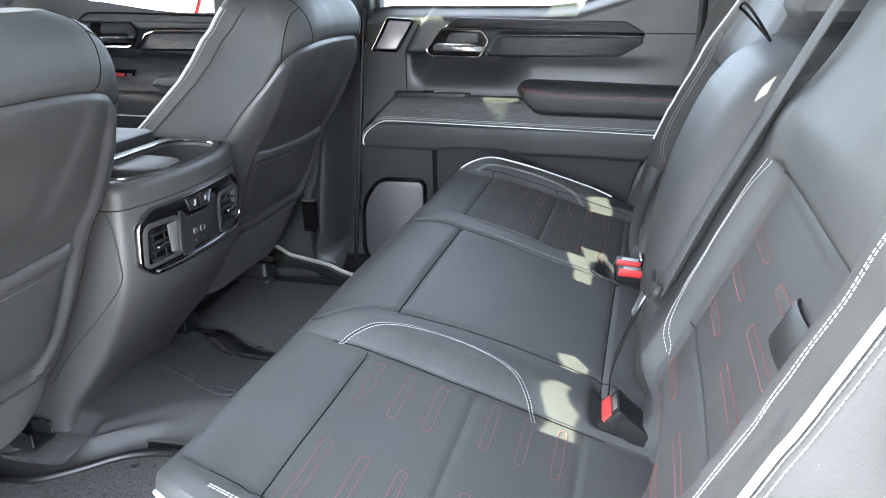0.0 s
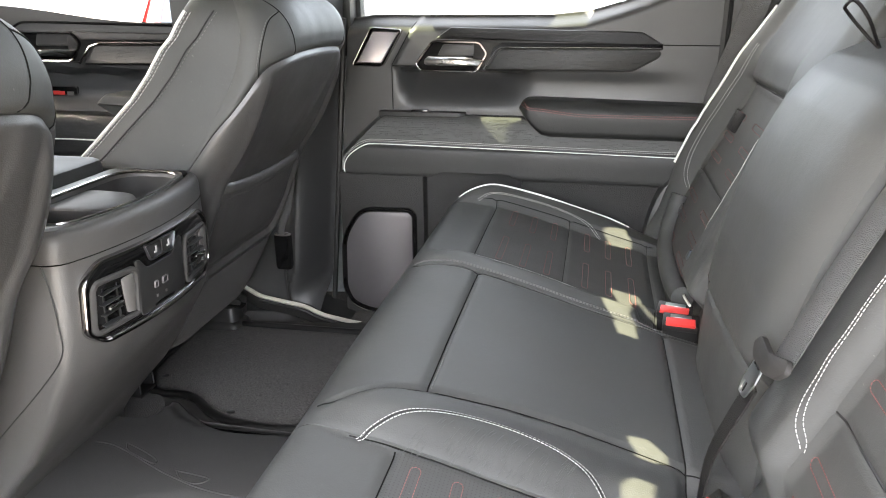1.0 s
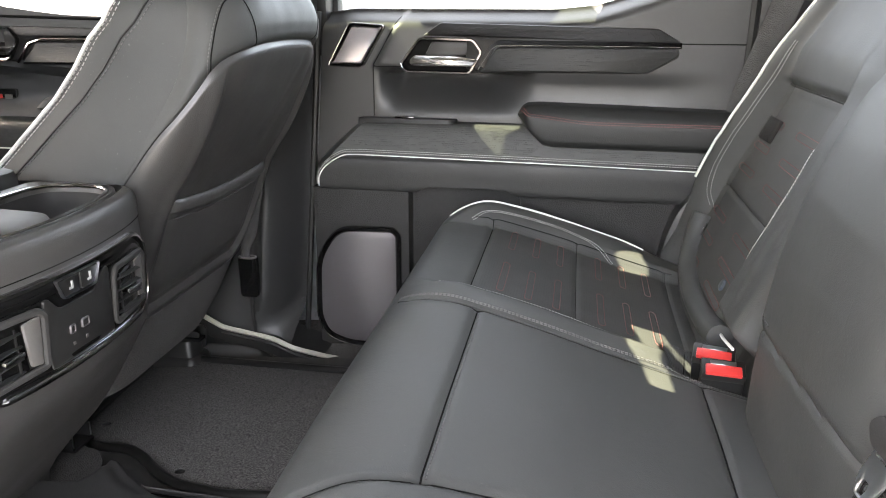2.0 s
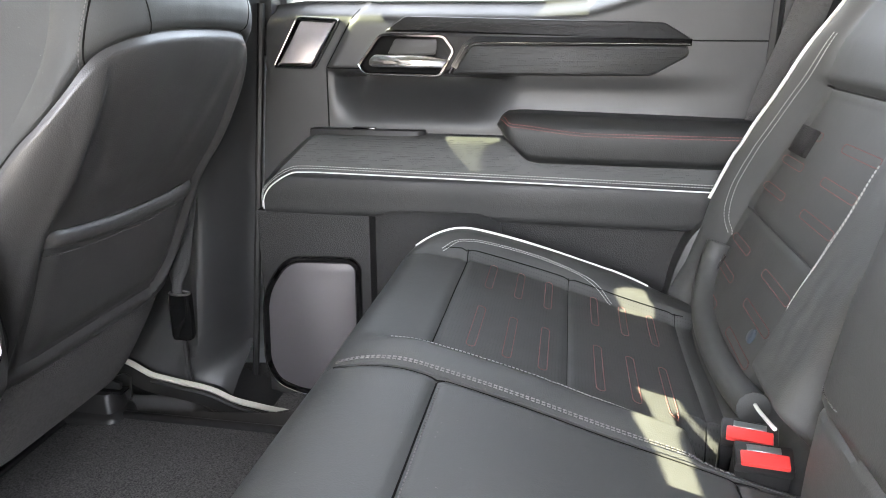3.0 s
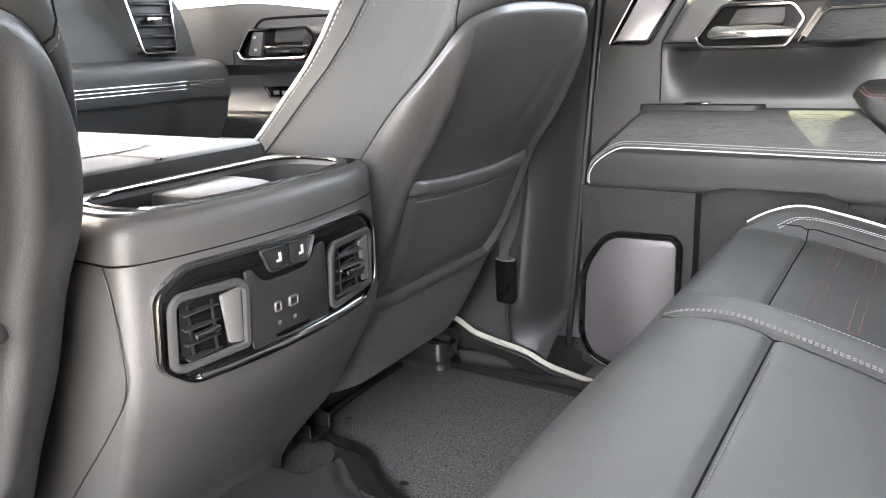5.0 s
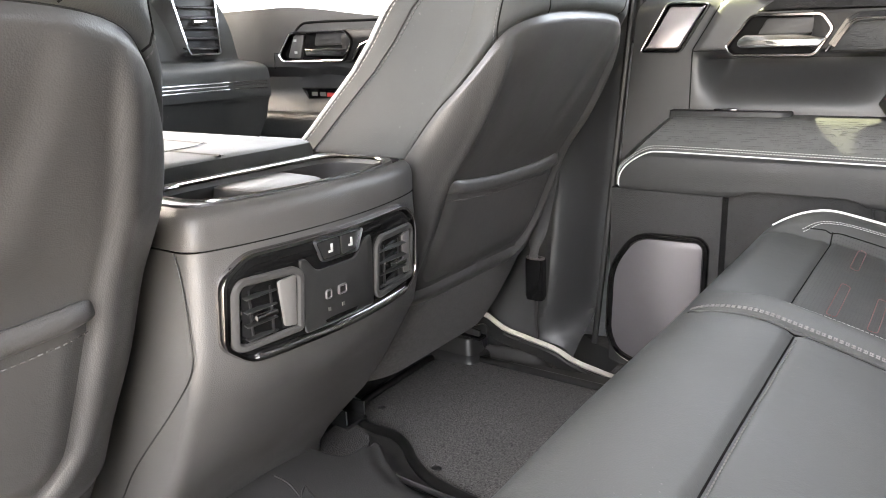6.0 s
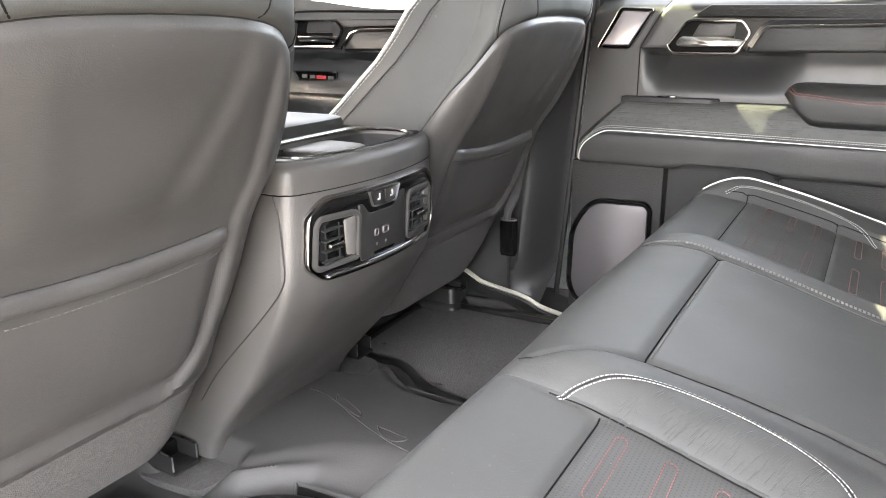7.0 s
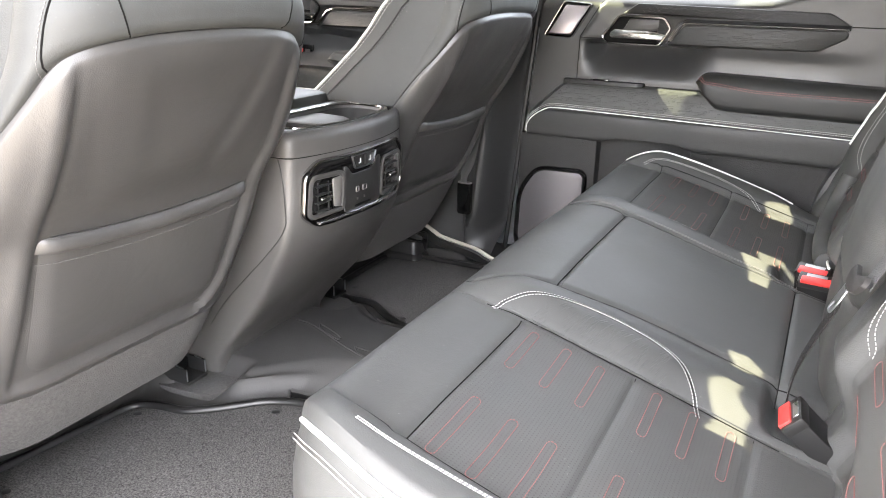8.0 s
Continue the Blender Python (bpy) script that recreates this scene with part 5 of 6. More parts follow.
part("symbol", turned(box(-0.006, 0.006, -0.006, 0.006, 0.0013, 0.0017, 0), Matrix.Translation(tagp) @ BN.to_track_quat("Z", "Y").to_matrix().to_4x4()), THREAD, tg)
pin = Matrix.Translation(on_back(0.315, 0.43, 0.0)) @ BN.to_track_quat("Z", "Y").to_matrix().to_4x4()
part("pin_cover", loft([[pin @ Vector((r * math.cos(a), r * math.sin(a), h)) for a in (2 * math.pi * k / 18 for k in range(18))] for h, r in ((-0.004, 0.0100), (0.002, 0.0100), (0.0042, 0.0082), (0.0048, 0.005))]), BLUE, far_b, "round dark blue pin cover")


# ---------------------------------------------------------------- belts and buckles
def buckle(name, base, height, tilt, label):
    b = thing(name, base, label, "seat belt buckle", "rear belt buckles")
    m = Matrix.Translation(base) @ pose(0, 0, 0, *tilt)
    part("housing", turned(box(-0.0135, 0.0135, -0.027, 0.027, -0.06, height - 0.004, 0.004), m), PLASTIC_BLACK, b)
    part("collar", turned(box(-0.0145, 0.0145, -0.0275, 0.0275, height - 0.016, height - 0.002, 0.003), m), SATIN, b)
    part("release_button", turned(box(-0.0150, 0.001, -0.0225, 0.0225, height - 0.0045, height + 0.0012, 0.0016), m), RED, b, "red release button")
    part("slot", turned(box(0.003, 0.011, -0.016, 0.016, height - 0.004, height - 0.0012, 0.0005, 1), m), STEEL, b)
    part("stem", turned(box(-0.006, 0.006, -0.018, 0.018, -0.11, -0.058, 0.003), m), WEB_DARK, b)
    return b


buckle("belt_buckle", (0.782, 0.268, 0.232), 0.050, (0, -20, 78), "upright black buckle with a red button beside the middle cushion")
buckle("belt_buckle", (0.786, 0.230, 0.229), 0.050, (0, -20, 84), "upright black buckle with a red button beside the middle cushion")
buckle("belt_buckle", (0.806, -0.236, 0.238), 0.044, (0, -50, 4), "black buckle with a red button, leaning forward")

belt = thing("centre_seat_belt", (0.83, -0.2, 0.4), "grey webbing of the middle seat belt with its black tongue", "seat belt")
part("webbing", tube(spline([(1.06, -0.20, 0.93), (0.985, -0.195, 0.79), (0.925, -0.195, 0.66), (0.865, -0.205, 0.53), (0.822, -0.212, 0.425)], 5), 0, flat=(0.048, 0.0022, BN)), WEBBING, belt)
part("lower_webbing", tube(spline([(0.800, -0.212, 0.402), (0.782, -0.204, 0.345), (0.770, -0.196, 0.29), (0.768, -0.19, 0.20)], 5), 0, flat=(0.030, 0.0022, BN)), WEB_DARK, belt, "dark lower webbing")
def TB(a, b, d):
    """On the backrest's slope: a along y, b up the slope."""
    up = Vector((0.395, 0, 0.919))
    return Vector((0.803, -0.212, 0.405)) + Vector((0, 1, 0)) * a + up * b + BN * d
cover = round_poly([(0.052, 0.018), (0.044, 0.031), (0.006, 0.029), (-0.036, 0.045), (-0.046, 0.036), (-0.032, 0.020), (-0.004, 0.010), (0.034, 0.008)], 0.006, 3)
tongue = part("tongue_cover", plate(cover, TB, -0.001, 0.005, 0.002), SATIN_GREY, belt, "black tongue cover")
blade = round_poly([(0.026, 0.012), (-0.003, 0.014), (-0.008, -0.004), (-0.004, -0.022), (0.016, -0.024), (0.024, -0.012)], 0.004, 3)
part("blade", frame_ring(blade, scaled(blade, 0.30, 0.001, -0.010), TB, 0.0025, 0.0050, 0.0004), STEEL, tongue, "steel belt blade")

fb = thing("outboard_seat_belt", (0.9, 0.78, 0.5), "grey webbing of the far outboard belt against the pillar", "seat belt")
part("webbing", tube(spline([(1.02, 0.80, 1.02), (0.962, 0.797, 0.80), (0.922, 0.793, 0.66), (0.886, 0.788, 0.54), (0.87, 0.785, 0.42)], 5), 0, flat=(0.052, 0.0022, (-0.45, -0.9, 0.1))), WEBBING, fb)


# ---------------------------------------------------------------- far rear door
def cut(z):
    """Front edge of the door trim."""
    return 0.022 + 0.09 * (z - 0.36)


def door_top(x):
    return interp([(0.04, 0.708), (0.10, 0.716), (0.52, 0.716), (0.60, 0.724), (0.70, 0.752), (0.80, 0.785), (0.90, 0.81)], x)


door = thing("rear_door", (0.45, 0.85, 0), "closed black rear door with leather armrest, chrome handle and speaker grilles", "door")


def seam_x(z):
    return interp([(0.37, 0.156), (0.604, 0.156), (0.72, 0.224)], z)


def upper_at(x, z, lift):
    """The point of the upper trim nearest the cabin at x, z."""
    top, c = door_top(x), cut(z)
    p = upper((x - c) / (0.893 - c), (z - 0.37) / (top - 0.37))
    return Vector((x, p.y - lift, z))


def upper(u, v):
    x = lerp(cut(0.6), 0.893, u)
    top = door_top(x)
    z = lerp(0.37, top, v)
    x = lerp(cut(z), 0.893, u)
    y = 0.812
    y += 0.032 * smooth(top - 0.045, top, z) ** 1.6 * smooth(0.86, 0.62, x)
    y += 0.012 * smooth(top - 0.03, top, z)
    sx = seam_x(z)
    behind = smooth(sx + 0.006, sx + 0.060, x)
    y += 0.058 * smooth(0.598, 0.586, z) * smooth(0.500, 0.592, z) * behind * smooth(0.50, 0.40, x)
    y += 0.007 * smooth(0.602, 0.565, z) * smooth(0.495, 0.560, z) * smooth(0.40, 0.50, x) * smooth(0.88, 0.70, x)
    y -= 0.006 * smooth(sx - 0.002, sx + 0.012, x) * smooth(0.596, 0.606, z) * smooth(0.46, 0.40, x)
    return Vector((x, y, z))


us = span(0, 1, 0.0065)
part("upper_trim", sheet(upper, us, span(0, 1, 0.0125)), PLASTIC_SOFT, door, "soft dark upper trim")
part("seam", tube([upper_at(seam_x(z), z, 0.0) for z in span(0.50, 0.700, 0.012)], 0.0013, 6), MATT_BLACK, door)
part("seam", tube([upper_at(x, 0.603, 0.0) for x in span(0.158, 0.216, 0.012)], 0.0012, 6), MATT_BLACK, door)
part("seam", tube([upper_at(x, 0.653, 0.0) for x in span(0.768, 0.888, 0.012)], 0.0012, 6), MATT_BLACK, door)
acc = round_poly([(0.262, 0.664), (0.300, 0.690), (0.722, 0.681), (0.766, 0.656), (0.766, 0.650), (0.418, 0.652), (0.400, 0.641), (0.378, 0.600), (0.352, 0.600), (0.352, 0.664)], 0.006, 3)
ACCENT = patterned("contoured_trim", material("dark_textured_trim", (0.008, 0.0078, 0.0078), 0.42, vary=0.2, vary_scale=70, spec=0.22), "contour", "", 0.7)
part("accent_trim", plate(acc, XZ, 0.83, 0.801, 0.003), ACCENT, door, "dark textured accent trim")
for k in range(6):
    z0 = 0.6645 + 0.0034 * k
    run = []
    for x in span(0.315 - 0.004 * k, 0.715 - 0.006 * k, 0.0022):
        if noise.noise(Vector((x * 16, k * 0.9, 8.5))) > -0.05:
            run.append(XZ(x, z0 + 0.0050 * noise.noise(Vector((x * 60, k * 0.8, 0.5))) + 0.0032 * noise.noise(Vector((x * 230, k * 1.6, 3.5))), 0.8008))
            continue
        if len(run) > 4:
            part("contour_line", tube(run, 0.00042, 4), SATIN_GREY, door, "grey contour line")
        run = []
part("gloss_strip", tube([XZ(x, z, 0.7975) for x, z in ((0.384, 0.607), (0.405, 0.6445), (0.418, 0.6525), (0.766, 0.651))], 0, flat=(0.011, 0.004, (0, -1, -0.22))), GLOSS, door, "gloss black strip")
part("chrome_line", tube([XZ(x, z, 0.7965) for x, z in ((0.376, 0.598), (0.403, 0.640), (0.416, 0.6475), (0.60, 0.6480), (0.764, 0.6475))], 0.0013, 8), CHROME, door, "thin chrome line")
ins = round_poly([(0.414, 0.6445), (0.762, 0.6455), (0.765, 0.630), (0.708, 0.597), (0.376, 0.594)], 0.008, 3)
part("leather_insert", plate(ins, XZ, 0.83, 0.800, 0.005), EMBOSS_DARK, door, "embossed black leather insert")
bez = round_poly([(0.256, 0.663), (0.214, 0.608), (0.228, 0.591), (0.362, 0.590), (0.388, 0.634), (0.368, 0.661)], 0.010, 4)
bz = part("handle_bezel", frame_ring(bez, shrunk(bez, 0.0070), XZ, 0.822, 0.794), SMOKED, door, "smoked chrome handle bezel")
part("bright_edge", tube([XZ(x, z, 0.7925) for x, z in ((0.2195, 0.611), (0.2245, 0.6005), (0.233, 0.5945), (0.355, 0.5938), (0.363, 0.599))], 0.0016, 8), CHROME, bz, "bright chrome lower edge")
part("recess", plate(shrunk(bez, 0.005), XZ, 0.825, 0.8045, 0.001), MATT_BLACK, bz, "black recess")
pad = round_poly([(0.282, 0.653), (0.356, 0.653), (0.362, 0.646), (0.350, 0.627), (0.268, 0.627)], 0.004, 3)
part("pad", plate(pad, XZ, 0.806, 0.8015, 0.0015), PAD, bz, "grey pad behind the handle")
lever = round_poly([(0.240, 0.620), (0.250, 0.628), (0.330, 0.627), (0.378, 0.620), (0.366, 0.606), (0.246, 0.606), (0.238, 0.611)], 0.003, 2)
part("door_handle", plate(lever, XZ, 0.803, 0.786, 0.0022), CHROME, bz, "chrome pull handle")
tw = round_poly([(0.110, 0.690), (0.187, 0.685), (0.136, 0.600), (0.060, 0.602)], 0.010, 4)
t = part("tweeter_frame", frame_ring(tw, shrunk(tw, 0.007), XZ, 0.82, 0.803), GLOSS, door, "gloss black tweeter frame")
part("chrome_edge", tube([XZ(x, z, 0.8022) for x, z in shrunk(tw, 0.001) + shrunk(tw, 0.001)[:1]], 0.0011, 6), DARK_CHROME, t)
part("grille", plate(shrunk(tw, 0.0085), XZ, 0.818, 0.8045, 0.002), TWEETER_LIT, t, "metal grille coloured paler for its reflection")


def shelf_start(z):
    return interp([(0.34, 0.028), (0.37, 0.024), (0.392, 0.026), (0.43, 0.058), (0.47, 0.100), (0.495, 0.128)], z)


SHELF = spline([(0.835, 0, 0.4935), (0.80, 0, 0.492), (0.782, 0, 0.485), (0.773, 0, 0.468), (0.768, 0, 0.445), (0.764, 0, 0.424), (0.759, 0, 0.415), (0.757, 0, 0.40), (0.757, 0, 0.375), (0.758, 0, 0.355), (0.765, 0, 0.350), (0.80, 0, 0.352)], 5)


def shelf(u, k):
    p = SHELF[k]
    x0 = shelf_start(p.z)
    x = lerp(x0, 0.868, u)
    y = p.x + 0.05 * smooth(0.03, 0.0, u) ** 2
    notch = smooth(0.245, 0.29, x) * smooth(0.48, 0.435, x)
    return Vector((x, y, max(p.z, 0.349 + 0.016 * notch)))


LINE_K = next(k for k, p in enumerate(SHELF) if p.z < 0.428)
shelf_part = part("armrest_shelf", sheet(shelf, span(0, 1, 0.0125), range(LINE_K + 1)), EMBOSS, door, "embossed black leather shelf top")
part("shelf_face", sheet(shelf, span(0, 1, 0.0125), range(LINE_K, len(SHELF))), LEATHER_DARK, shelf_part)


def shelf_y(z):
    pts = sorted((p.z, p.x) for p in SHELF[8:])
    return interp(pts, z)


def emboss(rows, x0, x1, put, slant, seed):
    """Short pressed lines in slanting groups."""
    rnd = random.Random(seed)
    bm = bmesh.new()
    for k, z in enumerate(rows):
        x = x0 + (k * slant) % 0.045
        while x < x1 - 0.01:
            if noise.noise(Vector((x * 26 + z * 60, z * 30, seed))) > -0.12:
                ln = min(rnd.choice((0.003, 0.006, 0.009, 0.014)), x1 - x)
                tube([put(x, z), put(x + ln * 0.5, z), put(x + ln, z)], 0.00045, 4, bm)
            x += rnd.choice((0.008, 0.012, 0.017))
    return bm


# black strokes on the leather stand for the shade in its pressed lines
part("embossing", emboss(span(0.600, 0.640, 0.0027), 0.40, 0.752, lambda x, z: XZ(min(x, 0.708 + (z - 0.597) * 1.6), z, 0.7999), 0.011, 3), PLASTIC_BLACK, door, "pressed lines drawn in black for their shade")
part("embossing", emboss(span(0.4445, 0.486, 0.0028), 0.135, 0.862, lambda x, z: XZ(x, z, shelf_y(z) - 0.0002), 0.011, 5), PLASTIC_BLACK, shelf_part, "pressed lines drawn in black for their shade")
line = spline([(0.045, 0, 0.357), (0.047, 0, 0.378), (0.062, 0, 0.400), (0.095, 0, 0.4215), (0.125, 0, 0.4255), (0.20, 0, 0.4252), (0.50, 0, 0.4215), (0.86, 0, 0.4165)], 6)


def on_shelf(x, z, lift):
    x0 = shelf_start(z)
    return Vector((x, shelf_y(z) + 0.05 * smooth(0.03, 0.0, (x - x0) / (0.868 - x0)) ** 2 - lift, z))


part("accent_line", tube([on_shelf(p.x, p.z, 0.0008) for p in line], 0.0012, 8), WHITE, door, "white accent line")
part("white_stitching", dashes([[on_shelf(p.x - 0.7 * k * smooth(0.10, 0.05, p.x), p.z + k * smooth(0.03, 0.09, p.x), 0.0006) for p in line] for k in (0.0065, 0.0105)], 0.0036, 0.0016, 0.0006), THREAD, door)
ARM_TOP = [(0.462, 0.5185), (0.468, 0.530), (0.478, 0.536), (0.50, 0.5385), (0.60, 0.5365), (0.872, 0.531)]
ARM_LOW = [(0.462, 0.5145), (0.470, 0.502), (0.502, 0.468), (0.515, 0.458), (0.535, 0.4545), (0.872, 0.452)]


def arm_ring(x):
    zt, zb = interp(ARM_TOP, x), interp(ARM_LOW, x)
    k = smooth(0.458, 0.485, x)
    f = lerp(0.775, 0.752, k)
    h = zt - zb
    return [XZ(x, z, y) for y, z in round_poly([(0.835, zb), (f + 0.012, zb), (f + 0.001, zb + 0.12 * h), (f, zb + 0.60 * h), (f + 0.005, zb + 0.78 * h), (f + 0.018, zt - 0.02 * h), (0.835, zt)], 0.01, 3)]


ar = part("armrest", loft([arm_ring(x) for x in [0.462, 0.464, 0.467, 0.472, 0.478, 0.486, 0.495, 0.505, 0.515, 0.525, 0.535] + span(0.56, 0.872, 0.04)]), LEATHER_DARK, door, "padded black leather armrest")
part("red_stitching", dashes([[XZ(x + k * smooth(0.486, 0.470, x), 0.5165 - 0.013 * smooth(0.47, 0.62, x) + 0.010 * smooth(0.486, 0.468, x) + k, lerp(0.775, 0.752, smooth(0.458, 0.485, x)) - 0.0008) for x in span(0.469, 0.865, 0.006)] for k in (0.0, 0.0045)], 0.0045, 0.0016, 0.00085), THREAD_RED, ar, "dusty red stitching")
sw = part("window_switch", plate(round_poly([(0.125, 0.790), (0.318, 0.791), (0.335, 0.800), (0.335, 0.812), (0.130, 0.812)], 0.006, 3), XY, 0.485, 0.4995, 0.003), PLASTIC_BLACK, door, "black window switch plate")
part("rocker", box(0.205, 0.245, 0.794, 0.808, 0.498, 0.5030, 0.002), GLOSS, sw)
# lower trim
low = round_poly([(0.026, 0.352), (0.239, 0.352), (0.239, -0.02), (0.03, -0.04)], 0.004, 3)
part("lower_trim", plate(low, XZ, 0.86, 0.7655, 0.003), PLASTIC_LOW, door, "grained dark lower trim")
part("pocket_back", box(0.232, 0.50, 0.806, 0.85, -0.04, 0.36, 0.004), PLASTIC_LOW, door, "recessed grained pocket")
part("rear_lower_trim", plate(round_poly([(0.470, 0.351), (0.872, 0.351), (0.872, -0.04), (0.52, -0.04)], 0.004, 3), XZ, 0.86, 0.782, 0.004), PLASTIC_LOW, door)
spk = round_poly([(0.078, 0.268, .035), (0.205, 0.2715, .012), (0.222, 0.255, .012), (0.222, -0.015), (0.095, -0.014, .05), (0.044, 0.006, .05), (0.024, 0.050, .05), (0.028, 0.195, .05)], 0.014, 6)
sp = part("speaker_frame", frame_ring(spk, shrunk(spk, 0.0125), XZ, 0.768, 0.7565), GLOSS, door, "gloss black speaker frame")
part("grille", plate(shrunk(spk, 0.0105), XZ, 0.768, 0.7605, 0.003), GRILLE, sp, "silver-grey speaker grille")
part("chrome_edge", tube([XZ(x, z, 0.7568) for x, z in shrunk(spk, 0.0020)][24:50], 0.0014, 6), CHROME, sp)
part("front_edge", tube([XZ(cut(z) - 0.006, z, 0.80) for z in span(-0.03, 0.71, 0.03)], 0.007, 8), PLASTIC_BLACK, door, "black door edge seal")
part("rear_edge", tube([XZ(0.893, z, 0.818) for z in span(0.0, 0.82, 0.05)], 0.011, 8), PLASTIC_BLACK, door, "black door edge seal")
wf = part("window_frame", tube([XZ(x, z, 0.885) for x, z in ((0.055, 0.70), (0.055, 1.12), (0.62, 1.13), (0.88, 1.02), (0.88, 0.80))], 0.014, 8), PLASTIC_BLACK, door, "black window frame")
part("window_pane", sheet(lambda x, z: Vector((x, 0.886, z)), span(0.05, 0.90, 0.17), span(0.66, 1.14, 0.12)), TINT_LIGHT, door, "door glass darkened to cut the light coming in")

# ---------------------------------------------------------------- pillar trim, belt and sill between the far doors
def pillar(u, z):
    lean = 0.09 * (z - 0.36)
    x = lerp(-0.34, 0.012 + lean, u)
    edge = 0.012 + lean
    flare = 0.05 * smooth(0.12, 0.0, z)
    y = 0.712 + 0.09 * smooth(edge - 0.060 - flare, edge, x) ** 1.3 - 0.016 * math.exp(-((x - edge + 0.066 + flare) / 0.016) ** 2) 
    y = lerp(y, 0.702, smooth(0.085, 0.0, z - 0.02 * smooth(-0.05, -0.2, x)))
    return Vector((x, y, z))


pil = thing("pillar_trim", (-0.1, 0.72, 0), "dark grained lower trim of the pillar between the doors", "pillar trim")
part("trim", sheet(pillar, span(0, 1, 0.02), span(-0.02, 0.80, 0.025)), PLASTIC_SOFT, pil)
sill = thing("door_sill", (0, 0.70, 0), "black plastic door sill with a pale edge strip", "door sill")
SILL = [(-0.34, 0.080), (-0.28, 0.074), (-0.224, 0.066), (-0.190, 0.050), (-0.168, 0.040), (-0.115, 0.031), (-0.055, 0.021), (-0.012, 0.004), (0.03, -0.007), (0.08, -0.018), (0.20, -0.030), (0.55, -0.035)]
SILL_S = [(p.x, p.z) for p in spline([(a, 0, b) for a, b in SILL], 4)]
part("sill_plate", sheet(lambda x, v: Vector((x, lerp(0.655, 0.80, v), interp(SILL_S, x) - 0.004 - 0.012 * smooth(0.24, 0.0, v))), span(-0.34, 0.55, 0.01), span(0, 1, 0.06)), PLASTIC_BLACK, sill)
part("edge_strip", tube([Vector((x, 0.686 + 0.012 * smooth(-0.02, 0.10, x), z)) for x, z in SILL_S if x < 0.30], 0, flat=(0.010, 0.006, (0, -0.5, 0.8))), WIRE, sill, "pale edge strip")
part("sill_rib", tube([Vector((x, 0.674, z - 0.004)) for x, z in SILL_S if -0.17 < x < 0.30], 0.0035, 8), PLASTIC_BLACK, sill)
pb = thing("front_belt_anchor", (-0.1, 0.7, 0.05), "front seat belt webbing with black cuff and cable on the pillar", "seat belt")
part("webbing", tube(spline([(-0.035, 0.690, 0.60), (-0.06, 0.687, 0.45), (-0.085, 0.684, 0.32), (-0.092, 0.683, 0.284)], 5), 0, flat=(0.046, 0.0025, (0.2, -1, 0))), WEBBING, pb)
part("gathered_end", loft([[Vector((-0.094 - 0.003 * k, 0.692, z)) + Vector((w * math.cos(a), t2 * math.sin(a), 0)) for a in (2 * math.pi * j / 12 for j in range(12))] for k, (z, w, t2) in enumerate(((0.290, .023, .003), (0.266, .022, .006), (0.244, .016, .010), (0.226, .009, .009), (0.205, .009, .008)))]), WEBBING, pb)
part("cuff", loft([[Vector((x, y, z)) for x, y in round_poly([(-0.1005 - w, 0.681), (-0.1005 + w, 0.681), (-0.1005 + w, 0.703), (-0.1005 - w, 0.703)], 0.008, 4)] for z, w in ((0.120, .018), (0.128, .021), (0.19, .0215), (0.207, .021))]), GLOSS, pb, "glossy black cuff")
part("cuff_ring", tube([Vector((-0.1005 + .019 * math.cos(a), 0.691 + .010 * math.sin(a), 0.2085)) for a in (2 * math.pi * k / 16 for k in range(17))], 0.0022, 6), SCREEN, pb)
part("cable", tube([(-0.101, 0.692, 0.122), (-0.100, 0.693, 0.07), (-0.097, 0.694, 0.02)], 0.0042, 8), PLASTIC_BLACK, pb, "black cable")

# ---------------------------------------------------------------- far front door
fd = thing("front_door", (-0.6, 0.85, 0), "closed black front passenger door with chrome handle and leather insert", "door")


def fupper(x, v):
    z = lerp(0.05, 0.741 - 0.043 * smooth(-0.96, -0.49, x), v)
    y = 0.845 + 0.03 * smooth(0.585, 0.565, z) * smooth(0.46, 0.52, z)
    return Vector((x, y, z))


part("trim", sheet(fupper, span(-1.5, -0.11, 0.03), span(0, 1, 0.02)), PLASTIC_SOFT, fd)
part("seam", tube([XZ(-0.985 + 0.08 * (z - 0.55), z, 0.8455) for z in span(0.585, 0.625, 0.01)] + [XZ(-0.945, 0.622, 0.8455)], 0.0018, 6), MATT_BLACK, fd)
# shadow above the accent trim, drawn as a matt black tube
part("drawn_shadow_line", tube(spline([XZ(x, z, 0.8445) for x, z in ((-0.925, 0.632), (-0.90, 0.668), (-0.868, 0.693), (-0.82, 0.6985), (-0.60, 0.6945), (-0.15, 0.684))], 4), 0.0032, 6), MATT_BLACK, fd, "matt black tube drawn as a shadow line")
fa = round_poly([(-0.70, 0.676), (-0.15, 0.668), (-0.15, 0.652), (-0.62, 0.652), (-0.66, 0.640), (-0.69, 0.60), (-0.72, 0.60), (-0.72, 0.66)], 0.006, 3)
part("accent_trim", plate(fa, XZ, 0.86, 0.832, 0.004), ACCENT, fd, "dark textured accent trim")
part("chrome_line", tube([XZ(x, z, 0.8305) for x, z in ((-0.69, 0.596), (-0.655, 0.638), (-0.62, 0.6485), (-0.15, 0.6485))], 0.0028, 8), CHROME, fd, "thin chrome line")
part("leather_insert", plate(round_poly([(-0.64, 0.643), (-0.15, 0.645), (-0.15, 0.594), (-0.685, 0.592)], 0.008, 3), XZ, 0.86, 0.830, 0.008), EMBOSS_DARK, fd, "embossed black leather insert")
